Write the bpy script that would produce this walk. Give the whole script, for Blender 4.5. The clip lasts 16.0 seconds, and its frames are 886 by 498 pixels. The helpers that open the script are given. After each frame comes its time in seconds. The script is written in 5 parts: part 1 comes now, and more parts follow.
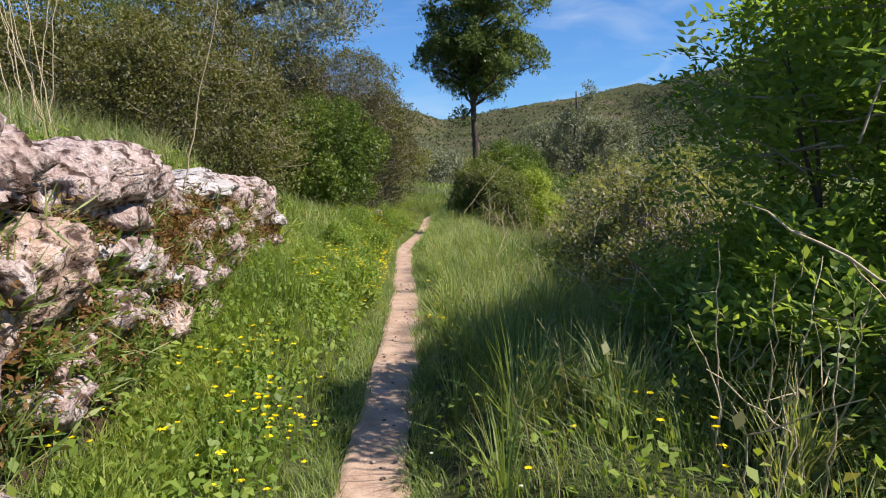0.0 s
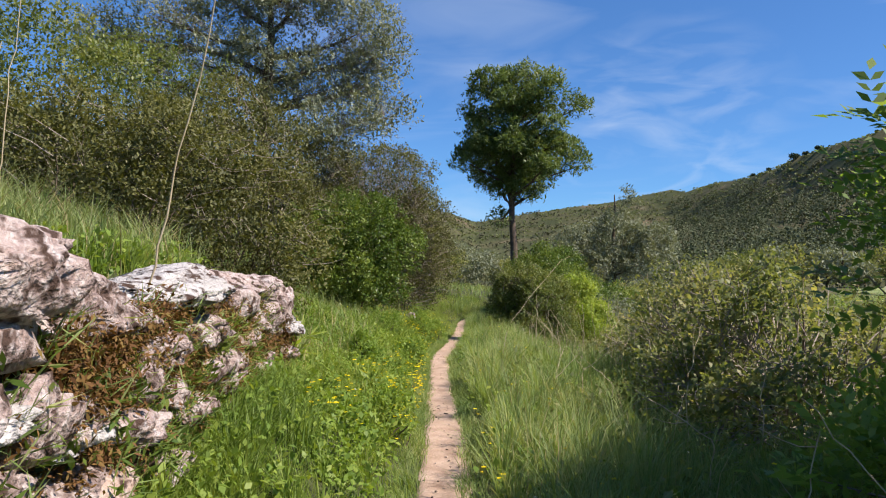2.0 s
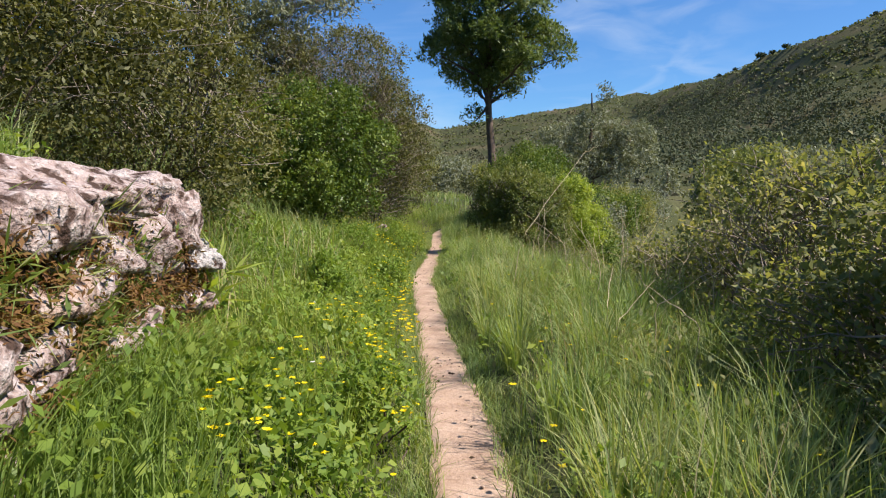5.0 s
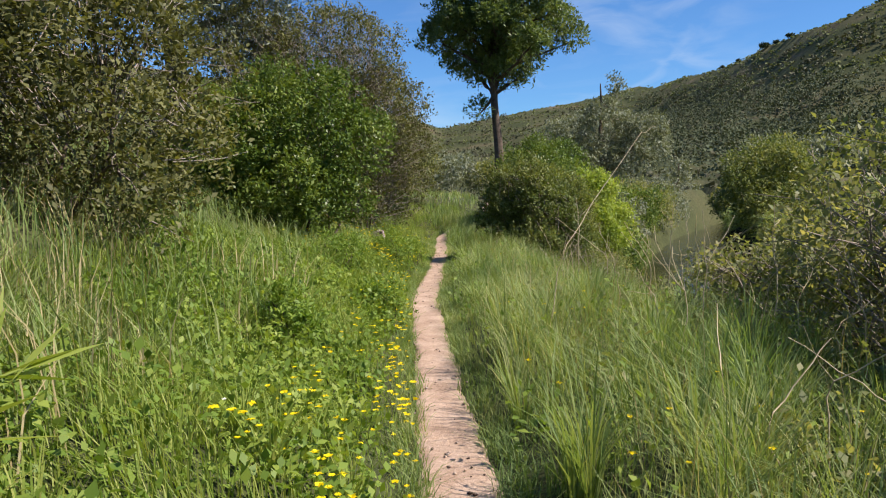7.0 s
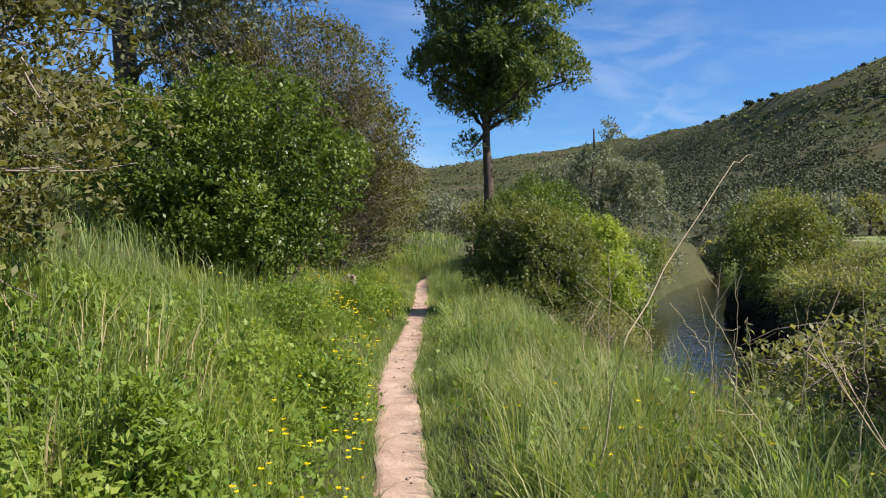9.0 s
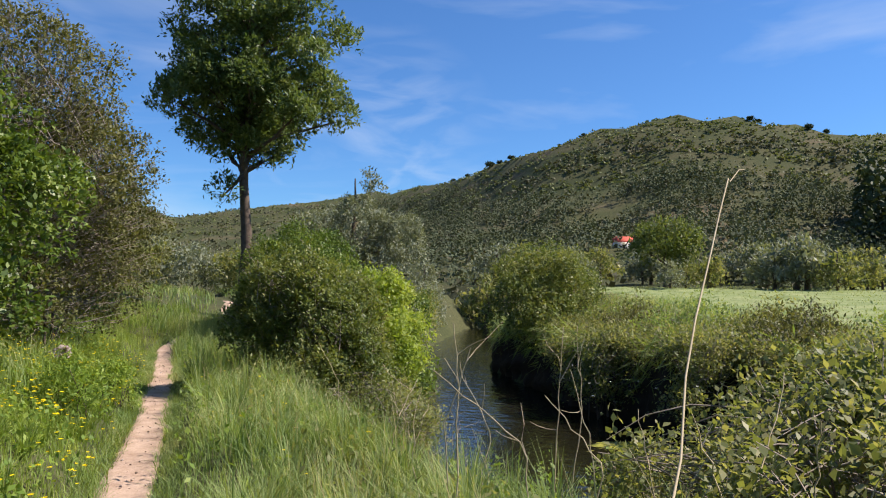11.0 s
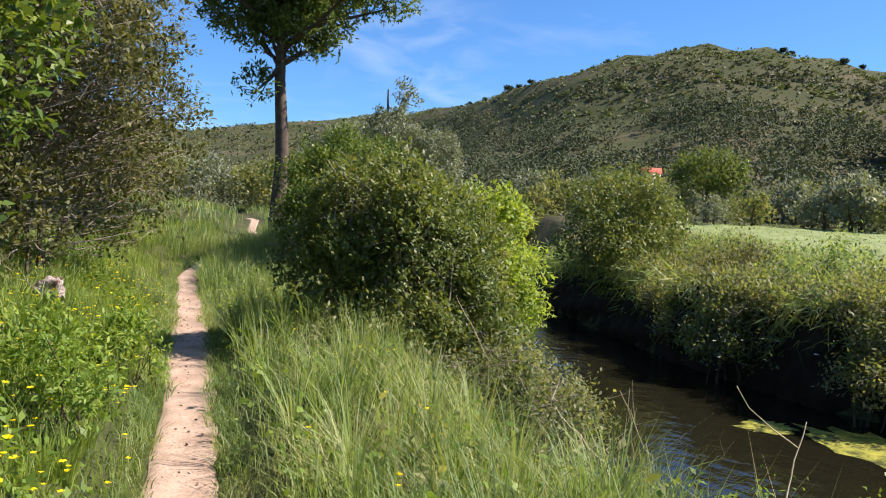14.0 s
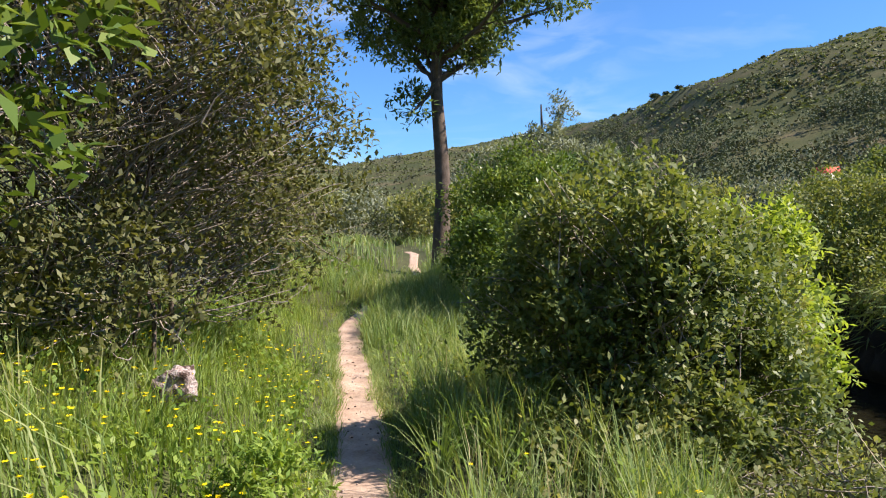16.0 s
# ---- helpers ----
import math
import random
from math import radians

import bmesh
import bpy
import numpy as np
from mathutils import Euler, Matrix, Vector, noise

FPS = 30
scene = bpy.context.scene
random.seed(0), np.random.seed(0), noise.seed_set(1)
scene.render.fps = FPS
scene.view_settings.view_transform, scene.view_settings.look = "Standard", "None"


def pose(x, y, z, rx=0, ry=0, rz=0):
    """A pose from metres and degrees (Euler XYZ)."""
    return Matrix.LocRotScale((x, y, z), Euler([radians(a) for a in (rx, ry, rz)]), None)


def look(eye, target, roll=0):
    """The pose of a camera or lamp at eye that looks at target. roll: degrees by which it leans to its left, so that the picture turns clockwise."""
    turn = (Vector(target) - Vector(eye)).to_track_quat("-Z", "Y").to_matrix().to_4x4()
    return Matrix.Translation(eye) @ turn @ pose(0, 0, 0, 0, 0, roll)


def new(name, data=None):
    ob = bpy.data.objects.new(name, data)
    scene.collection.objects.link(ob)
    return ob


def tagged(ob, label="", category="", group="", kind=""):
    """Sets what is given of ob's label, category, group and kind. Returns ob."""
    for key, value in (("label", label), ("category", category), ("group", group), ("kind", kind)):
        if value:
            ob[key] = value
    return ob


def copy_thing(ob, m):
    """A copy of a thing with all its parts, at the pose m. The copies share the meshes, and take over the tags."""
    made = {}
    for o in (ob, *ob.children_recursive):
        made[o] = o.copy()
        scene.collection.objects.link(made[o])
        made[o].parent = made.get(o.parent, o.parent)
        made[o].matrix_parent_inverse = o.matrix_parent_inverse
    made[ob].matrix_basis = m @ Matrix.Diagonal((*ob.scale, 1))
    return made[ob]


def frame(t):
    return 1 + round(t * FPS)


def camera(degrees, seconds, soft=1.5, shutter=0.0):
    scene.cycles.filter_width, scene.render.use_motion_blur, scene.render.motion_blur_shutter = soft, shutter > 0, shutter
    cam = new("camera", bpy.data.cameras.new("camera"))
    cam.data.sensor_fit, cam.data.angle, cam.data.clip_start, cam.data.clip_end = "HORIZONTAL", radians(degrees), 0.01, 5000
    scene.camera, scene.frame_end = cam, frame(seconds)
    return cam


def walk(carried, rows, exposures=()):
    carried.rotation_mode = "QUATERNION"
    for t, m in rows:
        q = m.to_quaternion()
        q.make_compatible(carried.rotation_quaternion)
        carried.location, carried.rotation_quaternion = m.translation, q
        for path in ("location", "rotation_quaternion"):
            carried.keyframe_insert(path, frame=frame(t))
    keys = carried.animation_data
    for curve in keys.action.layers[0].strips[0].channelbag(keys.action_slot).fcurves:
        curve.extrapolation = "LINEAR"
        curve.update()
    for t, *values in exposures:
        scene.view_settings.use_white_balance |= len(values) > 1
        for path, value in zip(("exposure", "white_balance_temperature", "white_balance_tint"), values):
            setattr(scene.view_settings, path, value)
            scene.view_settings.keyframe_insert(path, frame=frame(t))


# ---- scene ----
cam = camera(61.3, 16.0, soft=1.1)
METRES, EYE, TILT, LEAN, TURN = 18.5, 1.5, -4.9, 0.0, 0.0
ROWS = [
    (0.0, 0.0, 0.0, 0.0, 0.0, 0.0, -0.0),
    (0.5, -0.0039, 0.0126, 0.0024, 0.51, 2.47, 0.02),
    (1.0, -0.0066, 0.0286, 0.0036, 1.96, 4.68, -0.29),
    (1.5, -0.0069, 0.0555, 0.0091, 3.61, 6.41, -1.03),
    (2.0, -0.0116, 0.0864, 0.0097, 2.23, 7.67, -1.61),
    (2.5, -0.0129, 0.1209, 0.0129, 0.37, 7.97, -1.39),
    (3.0, -0.0142, 0.1525, 0.0125, -0.9, 7.21, -1.7),
    (3.5, -0.0172, 0.1764, 0.014, -1.29, 5.57, -1.89),
    (4.0, -0.0248, 0.1977, 0.0149, -1.03, 3.26, -1.33),
    (6.5, -0.0353, 0.3408, 0.0278, 0.09, 0.08, 1.12),
    (7.0, -0.0338, 0.3772, 0.0314, 0.02, 0.7, 1.29),
    (7.5, -0.0343, 0.4133, 0.0358, -0.04, 1.03, 1.4),
    (8.0, -0.034, 0.4457, 0.0394, 0.06, 3.21, -0.56),
    (10.5, -0.0354, 0.5999, 0.0529, -11.75, 4.42, -0.75),
    (11.0, -0.0341, 0.6322, 0.059, -20.13, 7.88, 0.68),
    (11.5, -0.0323, 0.6651, 0.0602, -23.39, 6.1, 1.33),
    (12.0, -0.0365, 0.6994, 0.0632, -23.82, 4.56, 0.58),
    (12.5, -0.0366, 0.7337, 0.0658, -24.11, 4.25, 0.19),
    (13.0, -0.0406, 0.7721, 0.0683, -23.73, 3.42, -0.75),
    (13.5, -0.0445, 0.8102, 0.0696, -22.18, 2.55, -1.44),
    (14.0, -0.049, 0.8481, 0.0748, -19.73, 2.14, -1.75),
    (14.5, -0.0483, 0.8832, 0.0795, -16.53, 2.46, -1.4),
    (15.0, -0.0485, 0.9188, 0.0858, -13.5, 2.77, -0.59),
    (15.5, -0.0497, 0.9554, 0.0899, -10.68, 3.21, 0.18),
    (16.0, -0.0508, 0.989, 0.0951, -8.33, 3.65, 0.75),
]
walk(cam, [(t, pose(0, 0, EYE, TILT, LEAN, TURN) @ pose(METRES * x, METRES * y, METRES * z, 90 + pitch, roll, yaw)) for t, x, y, z, yaw, pitch, roll in ROWS],
     exposures=[(0.0, 0.7), (4.0, 0.74), (7.0, 0.68), (11.0, 0.74), (12.5, 0.80), (14.0, 0.99), (16.0, 1.10)])

# ---- light ----
SUN_EL, SUN_AZ = 47.0, 106.0          # degrees; azimuth from +y towards +x
world = bpy.data.worlds.new("sky")
scene.world = world
world.use_nodes = True
wn, wl = world.node_tree.nodes, world.node_tree.links
wn.clear()
w_out = wn.new("ShaderNodeOutputWorld")
w_bg = wn.new("ShaderNodeBackground")
w_sky = wn.new("ShaderNodeTexSky")
w_sky.sky_type = "NISHITA"
w_sky.sun_disc = False
w_sky.sun_elevation = radians(SUN_EL)
w_sky.sun_rotation = radians(SUN_AZ)
w_sky.altitude = 200
w_sky.air_density = 1.0
w_sky.dust_density = 0.3
w_sky.ozone_density = 2.0
w_bg.inputs["Strength"].default_value = 0.072
# thin streaks of high cloud
w_tc = wn.new("ShaderNodeTexCoord")
w_map = wn.new("ShaderNodeMapping")
w_map.inputs["Scale"].default_value = (2.2, 1.0, 9.0)
w_map.inputs["Rotation"].default_value = (0.15, 0.35, 0.5)
w_noise = wn.new("ShaderNodeTexNoise")
w_noise.inputs["Scale"].default_value = 1.5
w_noise.inputs["Detail"].default_value = 6
w_noise.inputs["Distortion"].default_value = 0.6
w_ramp = wn.new("ShaderNodeValToRGB")
w_ramp.color_ramp.elements[0].position, w_ramp.color_ramp.elements[0].color = 0.50, (0, 0, 0, 1)
w_ramp.color_ramp.elements[1].position, w_ramp.color_ramp.elements[1].color = 0.80, (0.30, 0.30, 0.30, 1)
w_hue = wn.new("ShaderNodeMix")
w_hue.data_type, w_hue.blend_type = "RGBA", "MULTIPLY"
w_hue.inputs[0].default_value = 1.0
w_hue.inputs[7].default_value = (0.54, 0.89, 1.32, 1)
w_mix = wn.new("ShaderNodeMix")
w_mix.data_type = "RGBA"
w_mix.inputs[7].default_value = (7.0, 7.6, 8.6, 1)
wl.new(w_tc.outputs["Generated"], w_map.inputs["Vector"])
wl.new(w_map.outputs[0], w_noise.inputs["Vector"])
wl.new(w_noise.outputs["Fac"], w_ramp.inputs[0])
wl.new(w_sky.outputs[0], w_hue.inputs[6])
wl.new(w_hue.outputs[2], w_mix.inputs[6])
# a brighter wisp low over the valley
w_dot = wn.new("ShaderNodeVectorMath")
w_dot.operation = "DOT_PRODUCT"
w_dot.inputs[1].default_value = (math.sin(radians(14)) * math.cos(radians(10)), math.cos(radians(14)) * math.cos(radians(10)), math.sin(radians(10)))
w_near = wn.new("ShaderNodeMapRange")
w_near.inputs[1].default_value, w_near.inputs[2].default_value, w_near.inputs[4].default_value = 0.982, 0.999, 0.42
w_map2 = wn.new("ShaderNodeMapping")
w_map2.inputs["Scale"].default_value = (5.0, 2.0, 16.0)
w_map2.inputs["Rotation"].default_value = (0.5, -0.5, 0.2)
w_fine = wn.new("ShaderNodeTexNoise")
w_fine.inputs["Scale"].default_value = 1.6
w_fine.inputs["Detail"].default_value = 7
w_fine.inputs["Distortion"].default_value = 0.9
w_r2 = wn.new("ShaderNodeMapRange")
w_r2.inputs[1].default_value, w_r2.inputs[2].default_value = 0.46, 0.80
w_mul = wn.new("ShaderNodeMath")
w_mul.operation = "MULTIPLY"
w_add = wn.new("ShaderNodeMath")
w_add.operation = "ADD"
w_add.use_clamp = True
wl.new(w_tc.outputs["Generated"], w_dot.inputs[0])
wl.new(w_dot.outputs["Value"], w_near.inputs[0])
wl.new(w_tc.outputs["Generated"], w_map2.inputs["Vector"])
wl.new(w_map2.outputs[0], w_fine.inputs["Vector"])
wl.new(w_fine.outputs["Fac"], w_r2.inputs[0])
wl.new(w_near.outputs[0], w_mul.inputs[0])
wl.new(w_r2.outputs[0], w_mul.inputs[1])
wl.new(w_mul.outputs[0], w_add.inputs[0])
wl.new(w_ramp.outputs[0], w_add.inputs[1])
wl.new(w_add.outputs[0], w_mix.inputs[0])
wl.new(w_mix.outputs[2], w_bg.inputs["Color"])
wl.new(w_bg.outputs[0], w_out.inputs["Surface"])
sun_data = bpy.data.lights.new("sun", "SUN")
sun_data.energy = 5.0
sun_data.angle = radians(0.53)
sun_data.color = (1.030, 0.911, 0.822)
sun = new("sun", sun_data)
sd = Vector((math.sin(radians(SUN_AZ)) * math.cos(radians(SUN_EL)), math.cos(radians(SUN_AZ)) * math.cos(radians(SUN_EL)), math.sin(radians(SUN_EL))))
sun.matrix_world = look(sd * 60, (0, 0, 0))


# ---- materials ----
def base_mat(name):
    m = bpy.data.materials.new(name)
    m.use_nodes = True
    nt = m.node_tree
    nt.nodes.clear()
    out = nt.nodes.new("ShaderNodeOutputMaterial")
    return m, nt.nodes, nt.links, out


def ramp(n, stops):
    r = n.new("ShaderNodeValToRGB")
    while len(r.color_ramp.elements) < len(stops):
        r.color_ramp.elements.new(0.5)
    for e, (p, c) in zip(r.color_ramp.elements, stops):
        e.position, e.color = p, (*c, 1)
    return r


def leaf_mat(name, dark, mid, bright, trans=0.35, rough=0.5, patch=0.8):
    """Foliage: colour differs from leaf to leaf and in soft patches over the plant; light shines through the blade."""
    m, n, l, out = base_mat(name)
    geo = n.new("ShaderNodeNewGeometry")
    tex = n.new("ShaderNodeTexNoise")
    tex.inputs["Scale"].default_value = patch
    tex.inputs["Detail"].default_value = 2
    l.new(geo.outputs["Position"], tex.inputs["Vector"])
    mixv = n.new("ShaderNodeMath")
    mixv.operation = "MULTIPLY_ADD"
    mixv.inputs[1].default_value = 0.5
    l.new(geo.outputs["Random Per Island"], mixv.inputs[0])
    sc = n.new("ShaderNodeMath")
    sc.operation = "MULTIPLY_ADD"
    sc.inputs[1].default_value = 1.1
    sc.inputs[2].default_value = -0.32
    l.new(tex.outputs["Fac"], sc.inputs[0])
    l.new(sc.outputs[0], mixv.inputs[2])
    r = ramp(n, [(0.0, dark), (0.5, mid), (1.0, bright)])
    l.new(mixv.outputs[0], r.inputs[0])
    p = n.new("ShaderNodeBsdfPrincipled")
    p.inputs["Roughness"].default_value = rough + 0.05
    p.inputs["Specular IOR Level"].default_value = 0.28
    l.new(r.outputs[0], p.inputs["Base Color"])
    t = n.new("ShaderNodeBsdfTranslucent")
    br = n.new("ShaderNodeMix")
    br.data_type = "RGBA"
    br.blend_type = "MULTIPLY"
    br.inputs[0].default_value = 1.0
    br.inputs[7].default_value = (1.5, 1.45, 0.6, 1)
    l.new(r.outputs[0], br.inputs[6])
    l.new(br.outputs[2], t.inputs["Color"])
    mx = n.new("ShaderNodeMixShader")
    mx.inputs[0].default_value = trans
    l.new(p.outputs[0], mx.inputs[1])
    l.new(t.outputs[0], mx.inputs[2])
    l.new(mx.outputs[0], out.inputs["Surface"])
    return m


def rough_mat(name, stops, scale=3.0, fine=40.0, bump=0.3, rough=0.9, dist=0.02):
    """A matt natural surface with variation at two scales and relief."""
    m, n, l, out = base_mat(name)
    geo = n.new("ShaderNodeNewGeometry")
    a = n.new("ShaderNodeTexNoise")
    a.inputs["Scale"].default_value = scale
    a.inputs["Detail"].default_value = 5
    b = n.new("ShaderNodeTexNoise")
    b.inputs["Scale"].default_value = fine
    b.inputs["Detail"].default_value = 4
    b.inputs["Roughness"].default_value = 0.65
    for x in (a, b):
        l.new(geo.outputs["Position"], x.inputs["Vector"])
    mx = n.new("ShaderNodeMix")
    mx.inputs[0].default_value = 0.45
    l.new(a.outputs["Fac"], mx.inputs[2])
    l.new(b.outputs["Fac"], mx.inputs[3])
    r = ramp(n, stops)
    l.new(mx.outputs[0], r.inputs[0])
    p = n.new("ShaderNodeBsdfPrincipled")
    p.inputs["Roughness"].default_value = rough
    p.inputs["Specular IOR Level"].default_value = 0.2
    l.new(r.outputs[0], p.inputs["Base Color"])
    bp = n.new("ShaderNodeBump")
    bp.inputs["Strength"].default_value = bump
    bp.inputs["Distance"].default_value = dist
    l.new(mx.outputs[0], bp.inputs["Height"])
    l.new(bp.outputs[0], p.inputs["Normal"])
    l.new(p.outputs[0], out.inputs["Surface"])
    return m


GRASS = leaf_mat("grass_blades", (0.088, 0.152, 0.030), (0.197, 0.276, 0.049), (0.393, 0.413, 0.116), 0.4, 0.5, 0.7)
GRASS_R = leaf_mat("bank_grass_blades", (0.099, 0.173, 0.055), (0.214, 0.290, 0.092), (0.461, 0.448, 0.222), 0.4, 0.5, 0.8)
GRASS_DRY = leaf_mat("dry_grass_blades", (0.208, 0.169, 0.078), (0.390, 0.325, 0.169), (0.624, 0.546, 0.338), 0.3, 0.6, 0.7)
HERB = leaf_mat("herb_leaves", (0.077, 0.146, 0.024), (0.176, 0.265, 0.043), (0.351, 0.410, 0.083), 0.4, 0.45, 1.2)
OAK = leaf_mat("dark_evergreen_leaves", (0.058, 0.090, 0.027), (0.133, 0.172, 0.047), (0.290, 0.288, 0.104), 0.35, 0.42, 0.6)
OLIVE_BROWN = leaf_mat("brownish_leaves", (0.046, 0.052, 0.019), (0.118, 0.124, 0.042), (0.235, 0.232, 0.084), 0.3, 0.5, 0.6)
RICH = leaf_mat("rich_green_leaves", (0.030, 0.066, 0.013), (0.108, 0.165, 0.030), (0.27, 0.32, 0.075), 0.3, 0.36, 0.9)
BRIGHT = leaf_mat("fresh_yellow_green_leaves", (0.130, 0.192, 0.025), (0.247, 0.326, 0.052), (0.389, 0.431, 0.132), 0.45, 0.45, 0.9)
BRAMBLE = leaf_mat("bramble_leaves", (0.066, 0.103, 0.036), (0.195, 0.218, 0.082), (0.43, 0.39, 0.20), 0.45, 0.45, 0.7)
ASH = leaf_mat("ash_leaves", (0.078, 0.149, 0.038), (0.190, 0.290, 0.070), (0.359, 0.448, 0.128), 0.5, 0.4, 0.6)
GREY = leaf_mat("silver_grey_leaves", (0.109, 0.129, 0.083), (0.202, 0.227, 0.156), (0.341, 0.362, 0.274), 0.25, 0.55, 0.6)
TREE = leaf_mat("tree_leaves", (0.047, 0.083, 0.029), (0.120, 0.172, 0.058), (0.250, 0.282, 0.118), 0.35, 0.42, 0.5)
PINE = leaf_mat("pine_needles", (0.056, 0.074, 0.040), (0.074, 0.093, 0.048), (0.098, 0.114, 0.060), 0.1, 0.8, 0.05)
PINE_DARK = leaf_mat("dark_pine_needles", (0.030, 0.046, 0.022), (0.050, 0.070, 0.031), (0.080, 0.100, 0.045), 0.1, 0.65, 0.05)
SCRUB = leaf_mat("hill_scrub_leaves", (0.060, 0.064, 0.036), (0.084, 0.086, 0.047), (0.120, 0.116, 0.064), 0.1, 0.65, 0.03)
HILLTOP = leaf_mat("hilltop_scrub_leaves", (0.075, 0.095, 0.035), (0.125, 0.150, 0.052), (0.20, 0.215, 0.080), 0.2, 0.6, 0.08)
BARK = rough_mat("bark", [(0.3, (0.05, 0.038, 0.028)), (0.7, (0.17, 0.13, 0.10))], 6, 60, 0.6, 0.9, 0.03)
TWIG = rough_mat("grey_twig_bark", [(0.3, (0.15, 0.125, 0.10)), (0.7, (0.38, 0.33, 0.28))], 4, 50, 0.2, 0.9)
STRAW = rough_mat("dry_stem", [(0.3, (0.34, 0.27, 0.16)), (0.7, (0.58, 0.50, 0.34))], 4, 50, 0.1, 0.8)
EARTH = rough_mat("path_earth", [(0.30, (0.24, 0.155, 0.105)), (0.46, (0.39, 0.275, 0.20)), (0.56, (0.46, 0.335, 0.25)), (0.72, (0.56, 0.43, 0.335))], 4.0, 38, 0.9, 0.95, 0.02)
YELLOW = leaf_mat("yellow_petals", (0.70, 0.52, 0.0), (0.82, 0.66, 0.005), (0.9, 0.78, 0.02), 0.25, 0.6, 2)
WHITE = leaf_mat("white_petals", (0.70, 0.70, 0.66), (0.8, 0.8, 0.76), (0.85, 0.85, 0.8), 0.2, 0.6, 2)


# ---- plan ----
def wave(x, y, size, seed):
    """Smooth repeatable unevenness, about -1 to 1, with bumps of that size."""
    rng = np.random.RandomState(seed)
    s = 0
    for k in range(5):
        a, ph = rng.uniform(0, 6.28), rng.uniform(0, 6.28)
        f = 6.28 / size * rng.uniform(0.6, 1.6)
        s = s + np.sin((x * np.cos(a) + y * np.sin(a)) * f + ph)
    return s / 2.6


def step(a, b, v):
    q = np.clip((v - a) / (b - a), 0, 1)
    return q * q * (3 - 2 * q)


def path_x(y):
    return np.interp(y, [-12, 0, 4, 9, 14, 17.5, 21, 25, 29, 31.5, 33, 34.3, 35.4, 37, 42], [0.1, -0.15, -0.38, -0.46, -0.74, -0.90, -0.80, -0.70, -0.68, -0.66, -0.30, 0.50, 0.98, 1.05, 1.6])


def path_z(y):
    return np.interp(y, [-50, 0, 9, 18, 26, 31, 34, 36, 40, 60, 2000], [0, 0, 0, -0.02, -0.10, -0.04, 0.40, 0.80, 1.0, 1.2, 1.2])


WATER = -1.45


def river(y):
    """The stream's edges, left and right."""
    left = np.interp(y, [-40, 0, 10, 14, 17, 20, 24, 27, 33, 53, 75], [6.2, 6.2, 5.6, 4.8, 3.8, 3.5, 3.8, 4.9, 6.3, 14.5, 26])
    right = np.interp(y, [-40, 0, 12, 20, 23, 26, 30, 39, 53, 75], [12, 12, 12, 11.4, 10.8, 9.7, 9.8, 11.4, 18.5, 28])
    return left, right


def ridge(az):
    """Elevation of the skyline in degrees, and its distance, by azimuth from +y towards +x."""
    el = np.interp(az, [-180, -90, -35, -12, 0, 9, 17, 20, 23, 29, 33, 37.5, 43, 49, 56, 75, 110, 180],
                   [6, 11, 12, 8, 5.3, 6.8, 7.9, 8.5, 9.55, 11.75, 12.8, 13.5, 12.9, 11.4, 10.5, 9, 6, 6])
    dist = np.interp(az, [-180, -60, -20, 0, 15, 21, 28, 60, 180], [300, 200, 260, 420, 420, 330, 270, 260, 300])
    return el, dist


def wall_face(y):
    """x of the stone wall's face."""
    return -1.40 - 0.12 * (y - 2.6)


def ground(x, y):
    x, y = np.asarray(x, float), np.asarray(y, float)
    d = x - path_x(y)
    z = path_z(y) + 0 * x
    # left verge and slope
    verge = 0.30 * step(0.22, 0.95, -d) + 0.26 * step(0.8, 1.7, -d)
    slope = 0.75 * step(1.6, 3.6, -d) + 0.30 * np.maximum(-d - 3.0, 0) * step(3.0, 6.0, -d) * np.exp(-np.maximum(-d - 12, 0) / 60)
    wall = step(-6, -4, y) * (1 - step(8.9, 9.4, y))
    behind = 0.85 * step(0.05, 0.3, wall_face(y) - x) * wall
    left = verge + np.maximum(slope, behind + 0.30 * np.maximum(-d - 2.0, 0) * wall)
    left = left * (1 - 0.75 * step(27, 34, y) * (1 - step(8, 16, -d)))
    z = z + np.where(d < 0, np.minimum(left, 14), 0)
    # right verge, bank, bed, far bank and meadow
    xl, xr = river(y)
    z = z + 0.10 * step(0.22, 0.6, d) * (d > 0)
    bank = step(xl - 2.9, xl + 0.2, x)
    z = z * (1 - bank) + (WATER - 0.5) * bank
    far = step(xr - 0.1, xr + 0.9, x)
    meadow = 0.35 + 0.042 * np.maximum(np.hypot(x, y - 14) - 22, 0)
    z = np.where(x > 0.5 * (xl + xr), (WATER - 0.5) * (1 - far) + meadow * far, z)
    # unevenness, none on the path
    off = step(0.25, 0.9, np.abs(d))
    z = z + off * (0.06 * wave(x, y, 1.7, 1) + 0.10 * wave(x, y, 4.5, 2)) * (1 - 0.5 * far)
    # hills all round
    r = np.hypot(x, y - 14)
    az = np.degrees(np.arctan2(x, y - 14))
    el, dist = ridge(az)
    q = np.clip((r - 65) / (dist - 65), 0, 1)
    top = 1.6 + dist * np.tan(np.radians(el))
    rise = (q ** 2.0) * top
    fall = np.exp(-np.maximum(r - dist, 0) / 500)
    rough = np.clip((r - 70) / 60, 0, 1)
    z = np.where(r > 65, z * (1 - q) ** 3 + rise * fall, z) + rough * (1.2 * wave(x, y, 30, 5) + 2.0 * wave(x, y, 80, 6)) * np.clip(1 - (q - 0.75) / 0.25, 0.15, 1)
    return z


